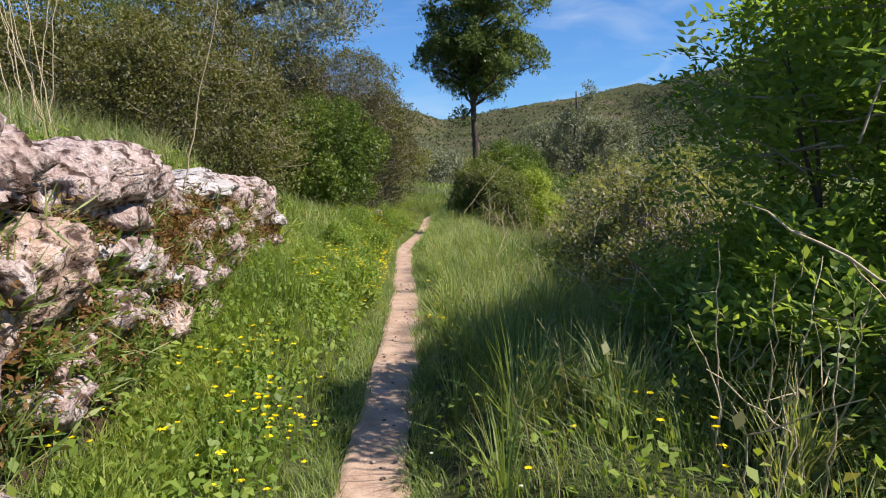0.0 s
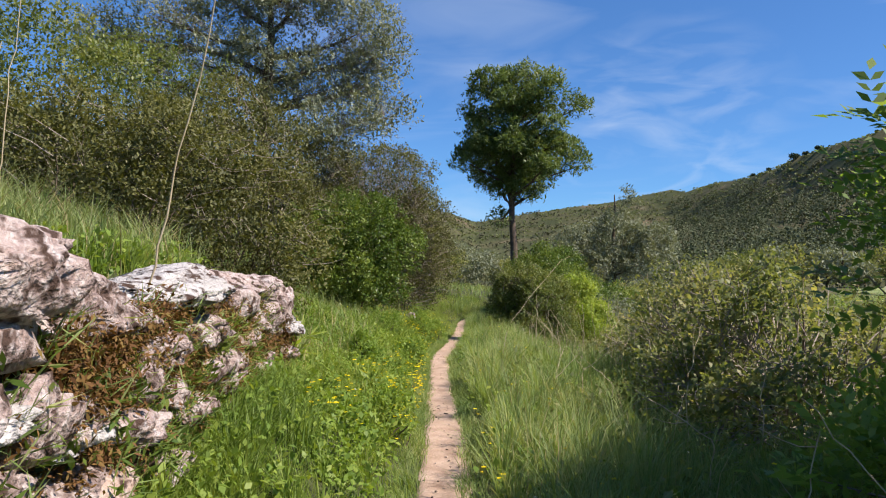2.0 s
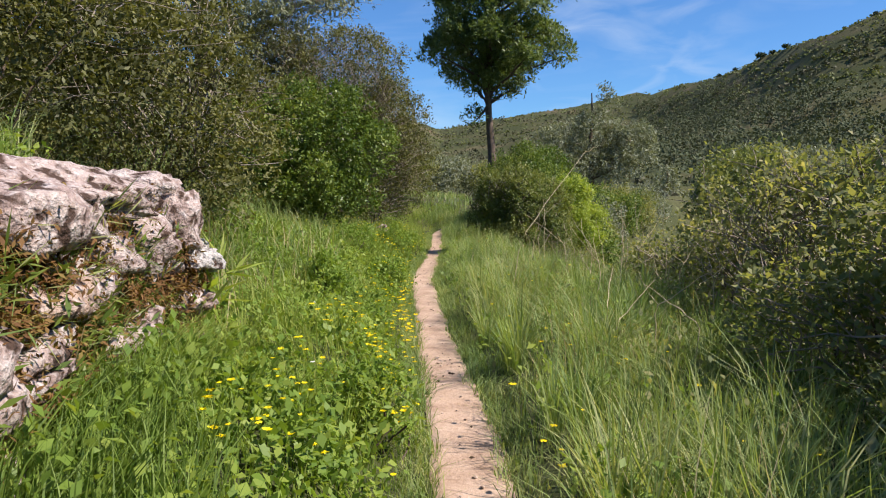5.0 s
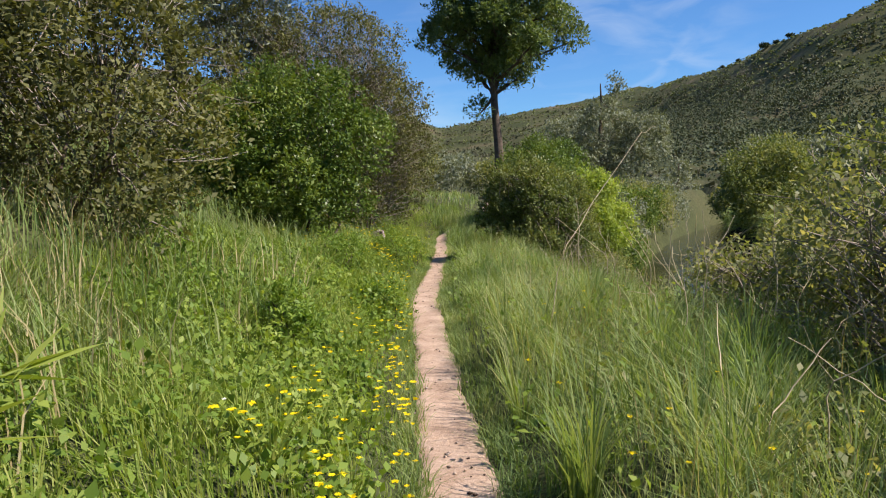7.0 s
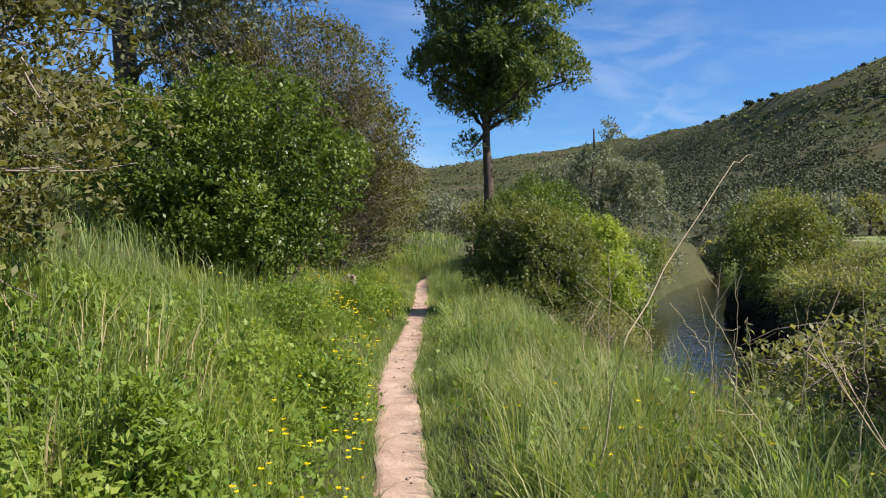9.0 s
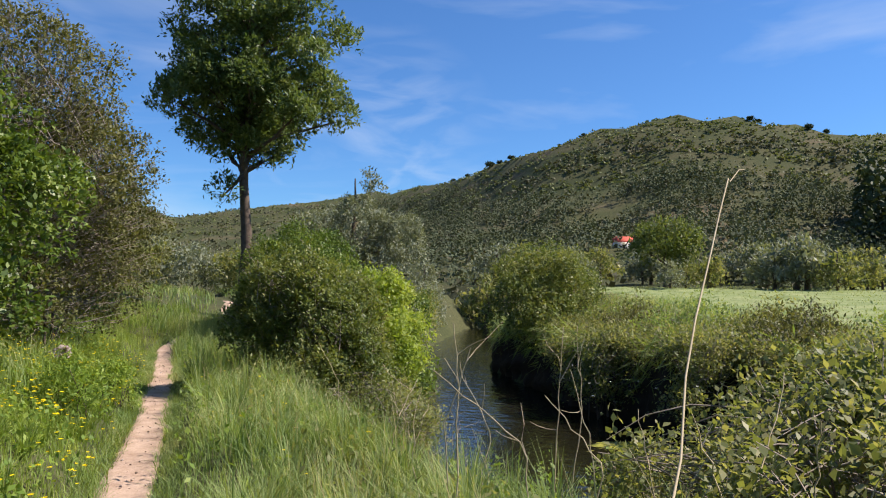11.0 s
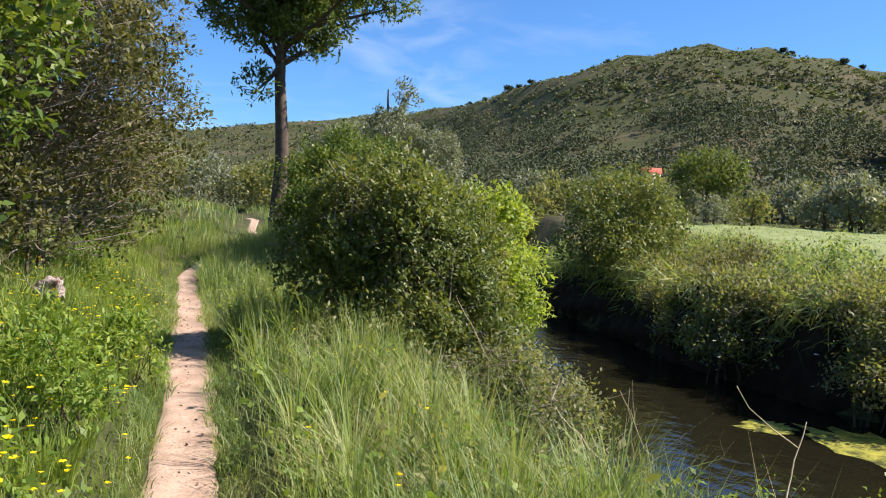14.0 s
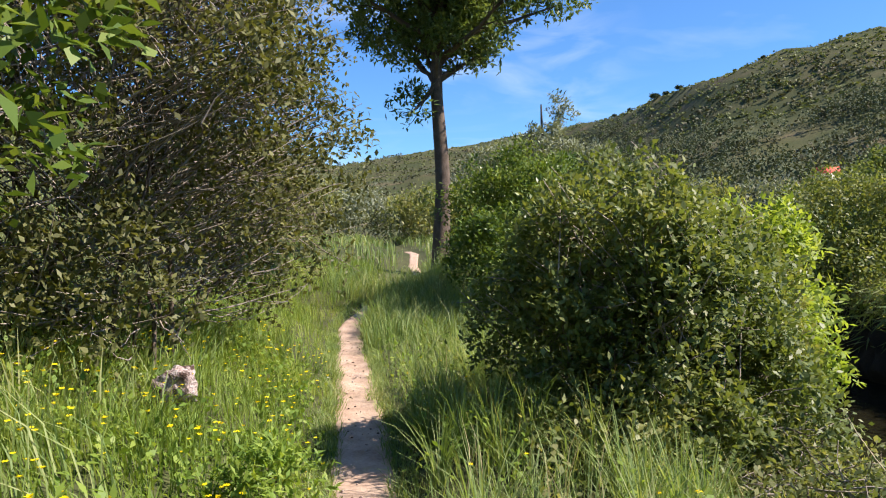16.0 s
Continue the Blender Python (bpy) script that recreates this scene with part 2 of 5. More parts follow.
# ---- mesh tools ----
def build_mesh(name, verts, quads=None, tris=None, smooth=False):
    me = bpy.data.meshes.new(name)
    verts = np.asarray(verts, np.float32)
    me.vertices.add(len(verts))
    me.vertices.foreach_set("co", verts.ravel())
    q = np.zeros((0, 4), np.int32) if quads is None else np.asarray(quads, np.int32)
    t = np.zeros((0, 3), np.int32) if tris is None else np.asarray(tris, np.int32)
    idx = np.concatenate([q.ravel(), t.ravel()])
    starts = np.concatenate([np.arange(len(q)) * 4, len(q) * 4 + np.arange(len(t)) * 3]).astype(np.int32)
    me.loops.add(len(idx))
    me.loops.foreach_set("vertex_index", idx)
    me.polygons.add(len(starts))
    me.polygons.foreach_set("loop_start", starts)
    if smooth:
        me.polygons.foreach_set("use_smooth", np.ones(len(starts), bool))
    me.update(calc_edges=True)
    me.validate()
    return me


def part(name, me, material, parent=None, label=""):
    """One mesh object under a thing or a part (or at top level)."""
    ob = new(name, me)
    if not me.materials:
        me.materials.append(material)
    ob.parent = parent
    return tagged(ob, label)


def unit(v):
    return v / np.maximum(np.linalg.norm(v, axis=-1, keepdims=True), 1e-6)


def leaf_geo(c, along, normal, length, width, fold=0.18):
    """Folded pointed leaves: base, two sides, tip."""
    along = unit(along)
    side = unit(np.cross(along, normal))
    up = np.cross(side, along)
    length, width = length[:, None], width[:, None]
    a = c
    tip = c + along * length
    midp = c + along * length * 0.45 + up * width * fold
    v = np.stack([a, midp + side * width * 0.5, tip, midp - side * width * 0.5], 1).reshape(-1, 3)
    return v, np.arange(len(c) * 4).reshape(-1, 4)


def tubes(lines, sides=5):
    """Tapered round stems along point lines: (points, first radius, last radius)."""
    vs, qs, base = [], [], 0
    ang = np.arange(sides) * 2 * np.pi / sides
    for pts, r0, r1 in lines:
        pts = np.asarray(pts, float)
        k = len(pts)
        tan = unit(np.gradient(pts, axis=0))
        ref = np.where(np.abs(tan[:, 2:3]) > 0.9, np.array([[1.0, 0, 0]]), np.array([[0, 0, 1.0]]))
        u = unit(np.cross(tan, ref))
        w = np.cross(tan, u)
        r = np.linspace(r0, r1, k)[:, None, None]
        ring = pts[:, None] + r * (u[:, None] * np.cos(ang)[None, :, None] + w[:, None] * np.sin(ang)[None, :, None])
        vs.append(ring.reshape(-1, 3))
        i = np.arange(k - 1)[:, None] * sides
        j = np.arange(sides)[None]
        j2 = (j + 1) % sides
        qs.append(np.stack([base + i + j, base + i + j2, base + i + sides + j2, base + i + sides + j], -1).reshape(-1, 4))
        base += k * sides
    return np.concatenate(vs), np.concatenate(qs)


def bent(rng, a, b, n=5, sway=0.12):
    a, b = np.asarray(a, float), np.asarray(b, float)
    s = np.linspace(0, 1, n)[:, None]
    L = np.linalg.norm(b - a)
    mid = rng.normal(0, sway * L, 3)
    wob = rng.normal(0, sway * 0.25 * L, (n, 3)) * (s * (1 - s) * 4)
    return a + (b - a) * s + mid * (s * (1 - s) * 2) + wob


def lobe_points(rng, lobes, n, inner=0.25, gap=0.25, clump=0.0):
    """Points on tufts of foliage that stand on the outside of overlapping rounded masses, with hollows between the tufts."""
    L = np.asarray(lobes, float)
    area = (L[:, 3] * L[:, 4] + L[:, 4] * L[:, 5] + L[:, 3] * L[:, 5])
    size = clump or float(np.clip(0.10 + 0.20 * np.mean(L[:, 3]), 0.10, 0.75))
    k = int(np.clip(area.sum() * 4.2 / (size * size * 2.6) * (1 - 0.6 * gap), 12, 2600))
    pick = rng.choice(len(L), k * 3, p=area / area.sum())
    dv = unit(rng.normal(0, 1, (k * 3, 3)))
    dv[:, 2] = np.where(dv[:, 2] < -0.35, -dv[:, 2], dv[:, 2])
    c = L[pick, :3] + dv * np.maximum(L[pick, 3:6] - 0.55 * size, 0.4 * L[pick, 3:6]) * rng.uniform(0.72, 1.06, k * 3)[:, None]
    deep = np.min(np.linalg.norm((c[:, None] - L[None, :, :3]) / L[None, :, 3:6], axis=2), axis=1)
    ok = deep > 0.52
    c, dv = c[ok][:k], dv[ok][:k]
    k = len(c)
    cr = size * rng.uniform(0.6, 1.35, k)
    w = rng.choice(k, n, p=cr ** 2 / (cr ** 2).sum())
    d = unit(rng.normal(0, 1, (n, 3)) + dv[w] * 0.9 + np.array([0, 0, 0.35]))
    p = c[w] + d * (cr[w] * rng.uniform(0.45, 1.0, n) ** 0.6)[:, None]
    fill = rng.rand(n) < inner
    li = rng.choice(len(L), n, p=area / area.sum())
    q = L[li, :3] + unit(rng.normal(0, 1, (n, 3))) * L[li, 3:6] * rng.uniform(0.3, 0.8, n)[:, None]
    p = np.where(fill[:, None], q, p)
    return p, d


def crown_mesh(name, rng, lobes, twigs, per, leaf, width, spread=0.18, inner=0.25, droop=0.0, gap=0.2, clump=0.0, pinnate=False):
    """Sprays of leaves along short twigs over the masses; pinnate: leaflets in pairs on one stalk."""
    p, dv = lobe_points(rng, lobes, twigs, inner, gap, clump)
    m = len(p)
    tw = unit(dv * 0.7 + np.array([0, 0, 0.35 - droop]) + rng.normal(0, 0.55, (m, 3)))
    nrm = unit(np.array([0, 0, 0.9]) + dv[:, None] * 0.5 + rng.normal(0, 0.45, (m, per, 3)))
    k = m * per
    ln = leaf * rng.uniform(0.6, 1.3, k)
    if pinnate:
        i = np.arange(per)
        side = unit(np.cross(tw, np.array([0, 0, 1.0]) + rng.normal(0, 0.35, (m, 3))))
        sgn = np.where(i % 2 == 0, 1.0, -1.0) * (i < per - 1)
        at = (i // 2 + 0.6) / (per // 2 + 0.6)
        c = p[:, None] + tw[:, None] * (at * spread * 1.7)[None, :, None] - np.array([0, 0, 0.22 * spread]) * (at ** 2)[None, :, None]
        along = unit(side[:, None] * sgn[None, :, None] + tw[:, None] * 0.55 + rng.normal(0, 0.14, (m, per, 3)))
        nrm = unit(np.cross(side, tw))[:, None] * np.sign(np.cross(side, tw)[:, None, 2:3] + 1e-6) + rng.normal(0, 0.22, (m, per, 3))
        ln = np.repeat(leaf * rng.uniform(0.7, 1.25, m), per) * rng.uniform(0.85, 1.1, k)
    else:
        s = rng.uniform(-0.5, 1.0, (m, per, 1)) * spread
        c = p[:, None] + tw[:, None] * s + rng.normal(0, spread * 0.30, (m, per, 3))
        along = unit(tw[:, None] * 0.6 + rng.normal(0, 0.7, (m, per, 3)))
    v, q = leaf_geo(c.reshape(-1, 3), along.reshape(-1, 3), nrm.reshape(-1, 3), ln, ln * width * rng.uniform(0.8, 1.2, k))
    return build_mesh(name, v, q), p


def plant(name, x, y, lobes, leafmat, label, category, seed, twigs=900, per=9, leaf=0.06, width=0.5, spread=0.16, stems=7, bare=0, stem_r=0.03, bark=None, inner=0.25, group="", gap=0.2, clump=0.0, pinnate=False):
    """A shrub: stems from the root, bare twigs and a crown of leaves. Lobes are (x, y, z, three radii) in the world."""
    rng = np.random.RandomState(seed)
    z0 = float(ground(x, y))
    root = new(name)
    root.location = (x, y, z0)
    tagged(root, label, category, group)
    L = np.asarray(lobes, float) - np.array([x, y, z0, 0, 0, 0])
    me, p = crown_mesh("crown", rng, L, twigs, per, leaf, width, spread, inner, gap=gap, clump=clump, pinnate=pinnate)
    part("crown", me, leafmat, root)
    lines = []
    for i in range(stems):
        c = L[i % len(L)]
        tip = c[:3] + unit(rng.normal(0, 1, 3) + np.array([0, 0, 0.6])) * c[3:6] * 0.75
        foot = np.array([rng.normal(0, 0.12) + c[0] * 0.5, rng.normal(0, 0.12) + c[1] * 0.5, 0])
        foot[2] = float(ground(x + foot[0], y + foot[1])) - z0 - 0.08
        lines.append((bent(rng, foot, tip, 6, 0.08), stem_r * rng.uniform(0.6, 1.2), 0.006))
        v, q = tubes(lines[-1:], 6)
        part("stem", build_mesh("stem", v, q, smooth=True), bark or BARK, root)
    if bare:
        tl = []
        sel = rng.choice(len(p), min(bare, len(p)), replace=False)
        for i in sel:
            src = lines[rng.randint(len(lines))][0]
            near = src[np.argmin(np.linalg.norm(src - p[i], axis=1))]
            a = p[i] + (near - p[i]) * rng.uniform(0.25, 0.7)
            e = p[i] + unit(p[i] - near + rng.normal(0, 0.25, 3)) * rng.uniform(0.0, 0.25)
            tl.append((bent(rng, a, e, 4, 0.10), 0.009, 0.003))
        v, q = tubes(tl, 3)
        tagged(part("brushwood", build_mesh("brushwood", v, q), TWIG, root, "bare grey twigs"), kind="stuff")
    return root


# ---- ground, path, water ----
def ground_mat():
    m, n, l, out = base_mat("ground_soil_and_turf")
    geo = n.new("ShaderNodeNewGeometry")
    a = n.new("ShaderNodeTexNoise")
    a.inputs["Scale"].default_value = 0.05
    a.inputs["Detail"].default_value = 6
    a.inputs["Roughness"].default_value = 0.6
    b = n.new("ShaderNodeTexNoise")
    b.inputs["Scale"].default_value = 6.0
    b.inputs["Detail"].default_value = 5
    for x in (a, b):
        l.new(geo.outputs["Position"], x.inputs["Vector"])
    r1 = ramp(n, [(0.30, (0.045, 0.056, 0.025)), (0.46, (0.066, 0.078, 0.034)), (0.60, (0.092, 0.092, 0.046)), (0.72, (0.17, 0.13, 0.09))])
    l.new(a.outputs["Fac"], r1.inputs[0])
    r2 = ramp(n, [(0.3, (0.5, 0.5, 0.5)), (0.7, (1.25, 1.2, 1.1))])
    l.new(b.outputs["Fac"], r2.inputs[0])
    mx = n.new("ShaderNodeMix")
    mx.data_type, mx.blend_type = "RGBA", "MULTIPLY"
    mx.inputs[0].default_value = 1.0
    l.new(r1.outputs[0], mx.inputs[6])
    l.new(r2.outputs[0], mx.inputs[7])
    p = n.new("ShaderNodeBsdfPrincipled")
    p.inputs["Roughness"].default_value = 0.95
    p.inputs["Specular IOR Level"].default_value = 0.1
    l.new(mx.outputs[2], p.inputs["Base Color"])
    bp = n.new("ShaderNodeBump")
    bp.inputs["Strength"].default_value = 0.5
    bp.inputs["Distance"].default_value = 0.05
    l.new(b.outputs["Fac"], bp.inputs["Height"])
    l.new(bp.outputs[0], p.inputs["Normal"])
    l.new(p.outputs[0], out.inputs["Surface"])
    return m


GROUND = ground_mat()


def axis(fine0, fine1, fstep, far, growth):
    mid = np.arange(fine0, fine1 + 1e-6, fstep)
    out, s = [], fstep
    v = mid[-1]
    while v < far:
        s *= growth
        v += s
        out.append(v)
    lo, s, v = [], fstep, mid[0]
    while v > -far:
        s *= growth
        v -= s
        lo.append(v)
    return np.concatenate([lo[::-1], mid, out])


gx, gy = axis(-3.0, 3.0, 0.12, 1500, 1.075), axis(-3.0, 42, 0.35, 1500, 1.08)
GX, GY = np.meshgrid(gx, gy)
GZ = ground(GX, GY)
nx, ny = len(gx), len(gy)
ii = np.arange(ny - 1)[:, None] * nx + np.arange(nx - 1)[None]
gq = np.stack([ii, ii + 1, ii + nx + 1, ii + nx], -1).reshape(-1, 4)
gnd = part("ground", build_mesh("ground", np.stack([GX, GY, GZ], -1).reshape(-1, 3), gq, smooth=True), GROUND)
tagged(gnd, "green valley ground with a grassy slope, stream bed and hills", "ground", kind="structure")

def on_sheet(x, y):
    """Height of the ground sheet itself, whose far cells are wide."""
    x, y = np.asarray(x, float), np.asarray(y, float)
    i = np.clip(np.searchsorted(gx, x) - 1, 0, nx - 2)
    j = np.clip(np.searchsorted(gy, y) - 1, 0, ny - 2)
    u, v = (x - gx[i]) / (gx[i + 1] - gx[i]), (y - gy[j]) / (gy[j + 1] - gy[j])
    return (GZ[j, i] * (1 - u) + GZ[j, i + 1] * u) * (1 - v) + (GZ[j + 1, i] * (1 - u) + GZ[j + 1, i + 1] * u) * v


def overgrown(y):
    """Where grass has closed over the path, before the bend."""
    return step(33.0, 33.5, y) * (1 - step(35.0, 35.6, y))


# trodden path: uneven edges, sunk middle
rng = np.random.RandomState(3)
py = np.arange(-9, 44, 0.06)
cross = np.linspace(-1, 1, 13)
half_l = 0.19 + 0.015 * wave(py, py * 0, 1.9, 21) + 0.014 * wave(py, py * 0, 0.45, 22) + 0.02 * step(10, 20, py)
half_r = 0.19 + 0.015 * wave(py, py * 0, 1.7, 23) + 0.014 * wave(py, py * 0, 0.38, 24) + 0.02 * step(10, 20, py)
narrow = 1 - 0.75 * step(31.6, 33.2, py) * (1 - 0.45 * step(34.4, 37.0, py))
sway = 0.025 * wave(py, py * 0, 4.0, 25)
half_l, half_r = (half_l + sway) * narrow, (half_r + 0.025 * wave(py, py * 0, 3.2, 26)) * narrow
PX = path_x(py)[:, None] + np.where(cross < 0, cross * half_l[:, None], cross * half_r[:, None])
PY = py[:, None] + 0 * PX
PZ = ground(PX, PY) + 0.018 + 0.006 * np.abs(cross) ** 2 - 0.020 * np.abs(cross) ** 8 + 0.005 * wave(PX, PY, 0.5, 31) + 0.003 * wave(PX, PY, 0.2, 32) - 0.12 * overgrown(PY)
k = len(cross)
ii = np.arange(len(py) - 1)[:, None] * k + np.arange(k - 1)[None]
pq = np.stack([ii, ii + 1, ii + k + 1, ii + k], -1).reshape(-1, 4)
path_ob = part("path", build_mesh("path", np.stack([PX, PY, PZ], -1).reshape(-1, 3), pq, smooth=True), EARTH)
tagged(path_ob, "narrow trodden path of pale reddish dry earth", "path", kind="structure")


def water_mat():
    m, n, l, out = base_mat("stream_water")
    tex = n.new("ShaderNodeTexNoise")
    tex.inputs["Scale"].default_value = 3.2
    tex.inputs["Detail"].default_value = 3
    geo = n.new("ShaderNodeNewGeometry")
    l.new(geo.outputs["Position"], tex.inputs["Vector"])
    bp = n.new("ShaderNodeBump")
    bp.inputs["Strength"].default_value = 0.45
    bp.inputs["Distance"].default_value = 0.05
    l.new(tex.outputs["Fac"], bp.inputs["Height"])
    p = n.new("ShaderNodeBsdfPrincipled")
    p.inputs["Base Color"].default_value = (0.012, 0.011, 0.006, 1)
    p.inputs["Roughness"].default_value = 0.04
    p.inputs["IOR"].default_value = 1.33
    l.new(bp.outputs[0], p.inputs["Normal"])
    l.new(p.outputs[0], out.inputs["Surface"])
    return m


wy = np.arange(-35, 70, 1.0)
wl_, wr_ = river(wy)
wv = np.concatenate([np.stack([wl_ - 0.6, wy, 0 * wy + WATER], -1), np.stack([wr_ + 0.5, wy, 0 * wy + WATER], -1)])
j = np.arange(len(wy) - 1)
water = part("water", build_mesh("water", wv, np.stack([j, j + len(wy), j + len(wy) + 1, j + 1], -1)), water_mat())
tagged(water, "still dark stream water mirroring the blue sky", "water", kind="structure")


# ---- grass ----
def blades(name, rng, x, y, height, width, lean, material, label, z=None, curl=0.35, category="grass"):
    """Bent tapering blades standing on the ground; one object."""
    n = len(x)
    z = ground(x, y) - 0.01 if z is None else z
    a = rng.uniform(0, 2 * np.pi, n)
    side = np.stack([np.cos(a), np.sin(a), 0 * a], -1)
    b = a + np.pi / 2 + rng.normal(0, 0.5, n)
    out = np.stack([np.cos(b), np.sin(b), 0 * b], -1) * (lean * rng.uniform(0.3, 1.6, n))[:, None]
    out = out + np.stack([wave(x, y, 2.5, 41), wave(x, y, 2.5, 42), 0 * x], -1) * 0.22
    base = np.stack([x, y, z], -1)
    h = height[:, None]
    w = width[:, None] * 0.5
    up = np.array([0, 0, 1.0])
    m1 = base + up * h * 0.55 + out * h * 0.30
    tip = base + up * h * (1 - curl * 0.4) + out * h * (0.8 + curl)
    v = np.stack([base - side * w, base + side * w, m1 + side * w * 0.8, m1 - side * w * 0.8, tip], 1).reshape(-1, 3)
    i = np.arange(n)[:, None] * 5
    q = i + np.array([[0, 1, 2, 3]])
    t = i + np.array([[3, 2, 4]])
    ob = part(name, build_mesh(name, v, q, t), material)
    return tagged(ob, label, category, kind="stuff")


def scatter(rng, n, x0, x1, y0, y1, keep):
    x, y = rng.uniform(x0, x1, n), rng.uniform(y0, y1, n)
    k = rng.rand(n) < keep(x, y)
    return x[k], y[k]


def off_path(x, y, a=0.13, b=0.27):
    return np.maximum(step(a, b, np.abs(x - path_x(y))), overgrown(y))


def in_wall(x, y):
    f = wall_face(y)
    return (y > -1.5) & (y < 9.2) & (x < f - 0.02) & (x > f - 0.75)


def left_keep(x, y):
    return off_path(x, y) * (x < path_x(y)) * ~in_wall(x, y) * np.clip(0.75 + 0.4 * wave(x, y, 0.8, 50), 0.35, 1)


def right_keep(x, y):
    xl, _ = river(y)
    return off_path(x, y) * (x > path_x(y)) * (x < xl - 0.5) * np.clip(0.75 + 0.4 * wave(x, y, 0.7, 51), 0.35, 1)


def h_left(rng, x, y):
    d = np.abs(x - path_x(y))
    return (0.10 + 0.15 * step(0.3, 1.0, d)) * rng.uniform(0.5, 1.5, len(x)) * (1 + 0.35 * wave(x, y, 1.1, 52))


def h_right(rng, x, y):
    d = np.abs(x - path_x(y))
    return (0.12 + 0.30 * step(0.25, 0.9, d)) * (1 - 0.45 * step(1.6, 2.8, d)) * (0.55 + 0.45 * step(3.5, 6.5, y)) * rng.uniform(0.5, 1.45, len(x)) * (1 + 0.4 * wave(x, y, 0.9, 53))


MEADOW = leaf_mat("pale_meadow_grass", (0.17, 0.22, 0.08), (0.24, 0.29, 0.11), (0.34, 0.37, 0.17), 0.35, 0.6, 0.15)
rng = np.random.RandomState(11)
x, y = scatter(rng, 94000, -3.6, 0.2, 0.3, 20, left_keep)
blades("grass_verge", rng, x, y, h_left(rng, x, y), rng.uniform(0.003, 0.009, len(x)), 0.4, GRASS, "lush green grass on the verge beside the path")
x, y = scatter(rng, 44000, -3.6, 0.2, 20, 36, left_keep)
blades("grass_verge", rng, x, y, h_left(rng, x, y), rng.uniform(0.004, 0.011, len(x)), 0.4, GRASS, "lush green grass on the verge beside the path")
x, y = scatter(rng, 80000, -0.6, 4.0, 0.3, 20, right_keep)
blades("grass_bank", rng, x, y, h_right(rng, x, y), rng.uniform(0.003, 0.009, len(x)), 0.55, GRASS_R, "tall arching grass on the stream bank")
x, y = scatter(rng, 52000, -0.8, 6.5, 20, 38, right_keep)
blades("grass_bank", rng, x, y, h_right(rng, x, y), rng.uniform(0.004, 0.011, len(x)), 0.55, GRASS_R, "tall arching grass on the stream bank")
def tussocks(name, rng, x, y, per, height, material, label):
    """Clumps of long blades that spring from one root and arch outwards."""
    n = len(x)
    a = rng.uniform(0, 2 * np.pi, (n, per))
    h = (height * rng.uniform(0.7, 1.3, n))[:, None] * rng.uniform(0.6, 1.15, (n, per))
    reach = h * rng.uniform(0.15, 0.95, (n, per))
    foot = np.stack([x[:, None] + 0.05 * np.cos(a) * rng.rand(n, per), y[:, None] + 0.05 * np.sin(a) * rng.rand(n, per)], -1)
    fz = np.repeat(ground(x, y)[:, None], per, 1) - 0.02
    out = np.stack([np.cos(a), np.sin(a)], -1)
    side = np.stack([-np.sin(a), np.cos(a), 0 * a], -1)
    w = rng.uniform(0.0022, 0.0048, (n, per))[..., None]
    rows = []
    for u, ww in ((0, 1.0), (0.35, 1.0), (0.7, 0.75), (1.0, 0.0)):
        xy = foot + out * (reach * u ** 1.7)[..., None]
        z = fz + h * (u * 1.25 - 0.45 * u ** 2.6 * reach / h)
        c = np.concatenate([xy, z[..., None]], -1)
        rows += [c - side * w * ww, c + side * w * ww] if ww else [c]
    v = np.stack(rows, 2).reshape(-1, 3)
    i = np.arange(n * per)[:, None] * 7
    q = np.concatenate([i + np.array([[0, 1, 3, 2]]), i + np.array([[2, 3, 5, 4]])])
    return tagged(part(name, build_mesh(name, v, q, i + np.array([[4, 5, 6]])), material), label, "grass", kind="stuff")


x, y = scatter(rng, 1250, -0.3, 2.7, 2.7, 27, lambda x, y: (x > path_x(y) + 0.42) * (x < river(y)[0] - 0.9) * np.clip(0.35 + 0.6 * wave(x, y, 1.4, 57), 0.08, 1))
tussocks("grass_tussocks", rng, x, y, 46, 0.50, GRASS_R, "tussocks of long arching grass on the stream bank")
x, y = scatter(rng, 900, -3.0, -0.9, 2.0, 28, lambda x, y: ~in_wall(x, y) * (x < path_x(y) - 0.5) * np.clip(0.2 + 0.7 * wave(x, y, 1.6, 58), 0.05, 1))
tussocks("grass_tussocks", rng, x, y, 40, 0.27, GRASS, "tussocks of soft green grass on the verge")
# pale seeding stems among the bank grass
x, y = scatter(rng, 4200, -0.2, 3.0, 1.0, 26, lambda x, y: (x > path_x(y) + 0.45) * np.clip(0.2 + 0.7 * wave(x, y, 1.3, 57), 0, 1))
blades("seeding_grass", rng, x, y, 0.62 * rng.uniform(0.6, 1.35, len(x)), rng.uniform(0.003, 0.006, len(x)), 0.3, GRASS_DRY, "pale seeding grass stems above the bank grass", curl=0.2)
x, y = scatter(rng, 6500, -1.0, 1.6, 29.0, 34.6, lambda x, y: np.maximum(x > path_x(y) + 0.22, overgrown(y)))
blades('bend_grass', rng, x, y, 0.55 * rng.uniform(0.5, 1.3, len(x)), rng.uniform(0.006, 0.012, len(x)), 0.4, GRASS_R, 'tall grass on the inside of the bend')
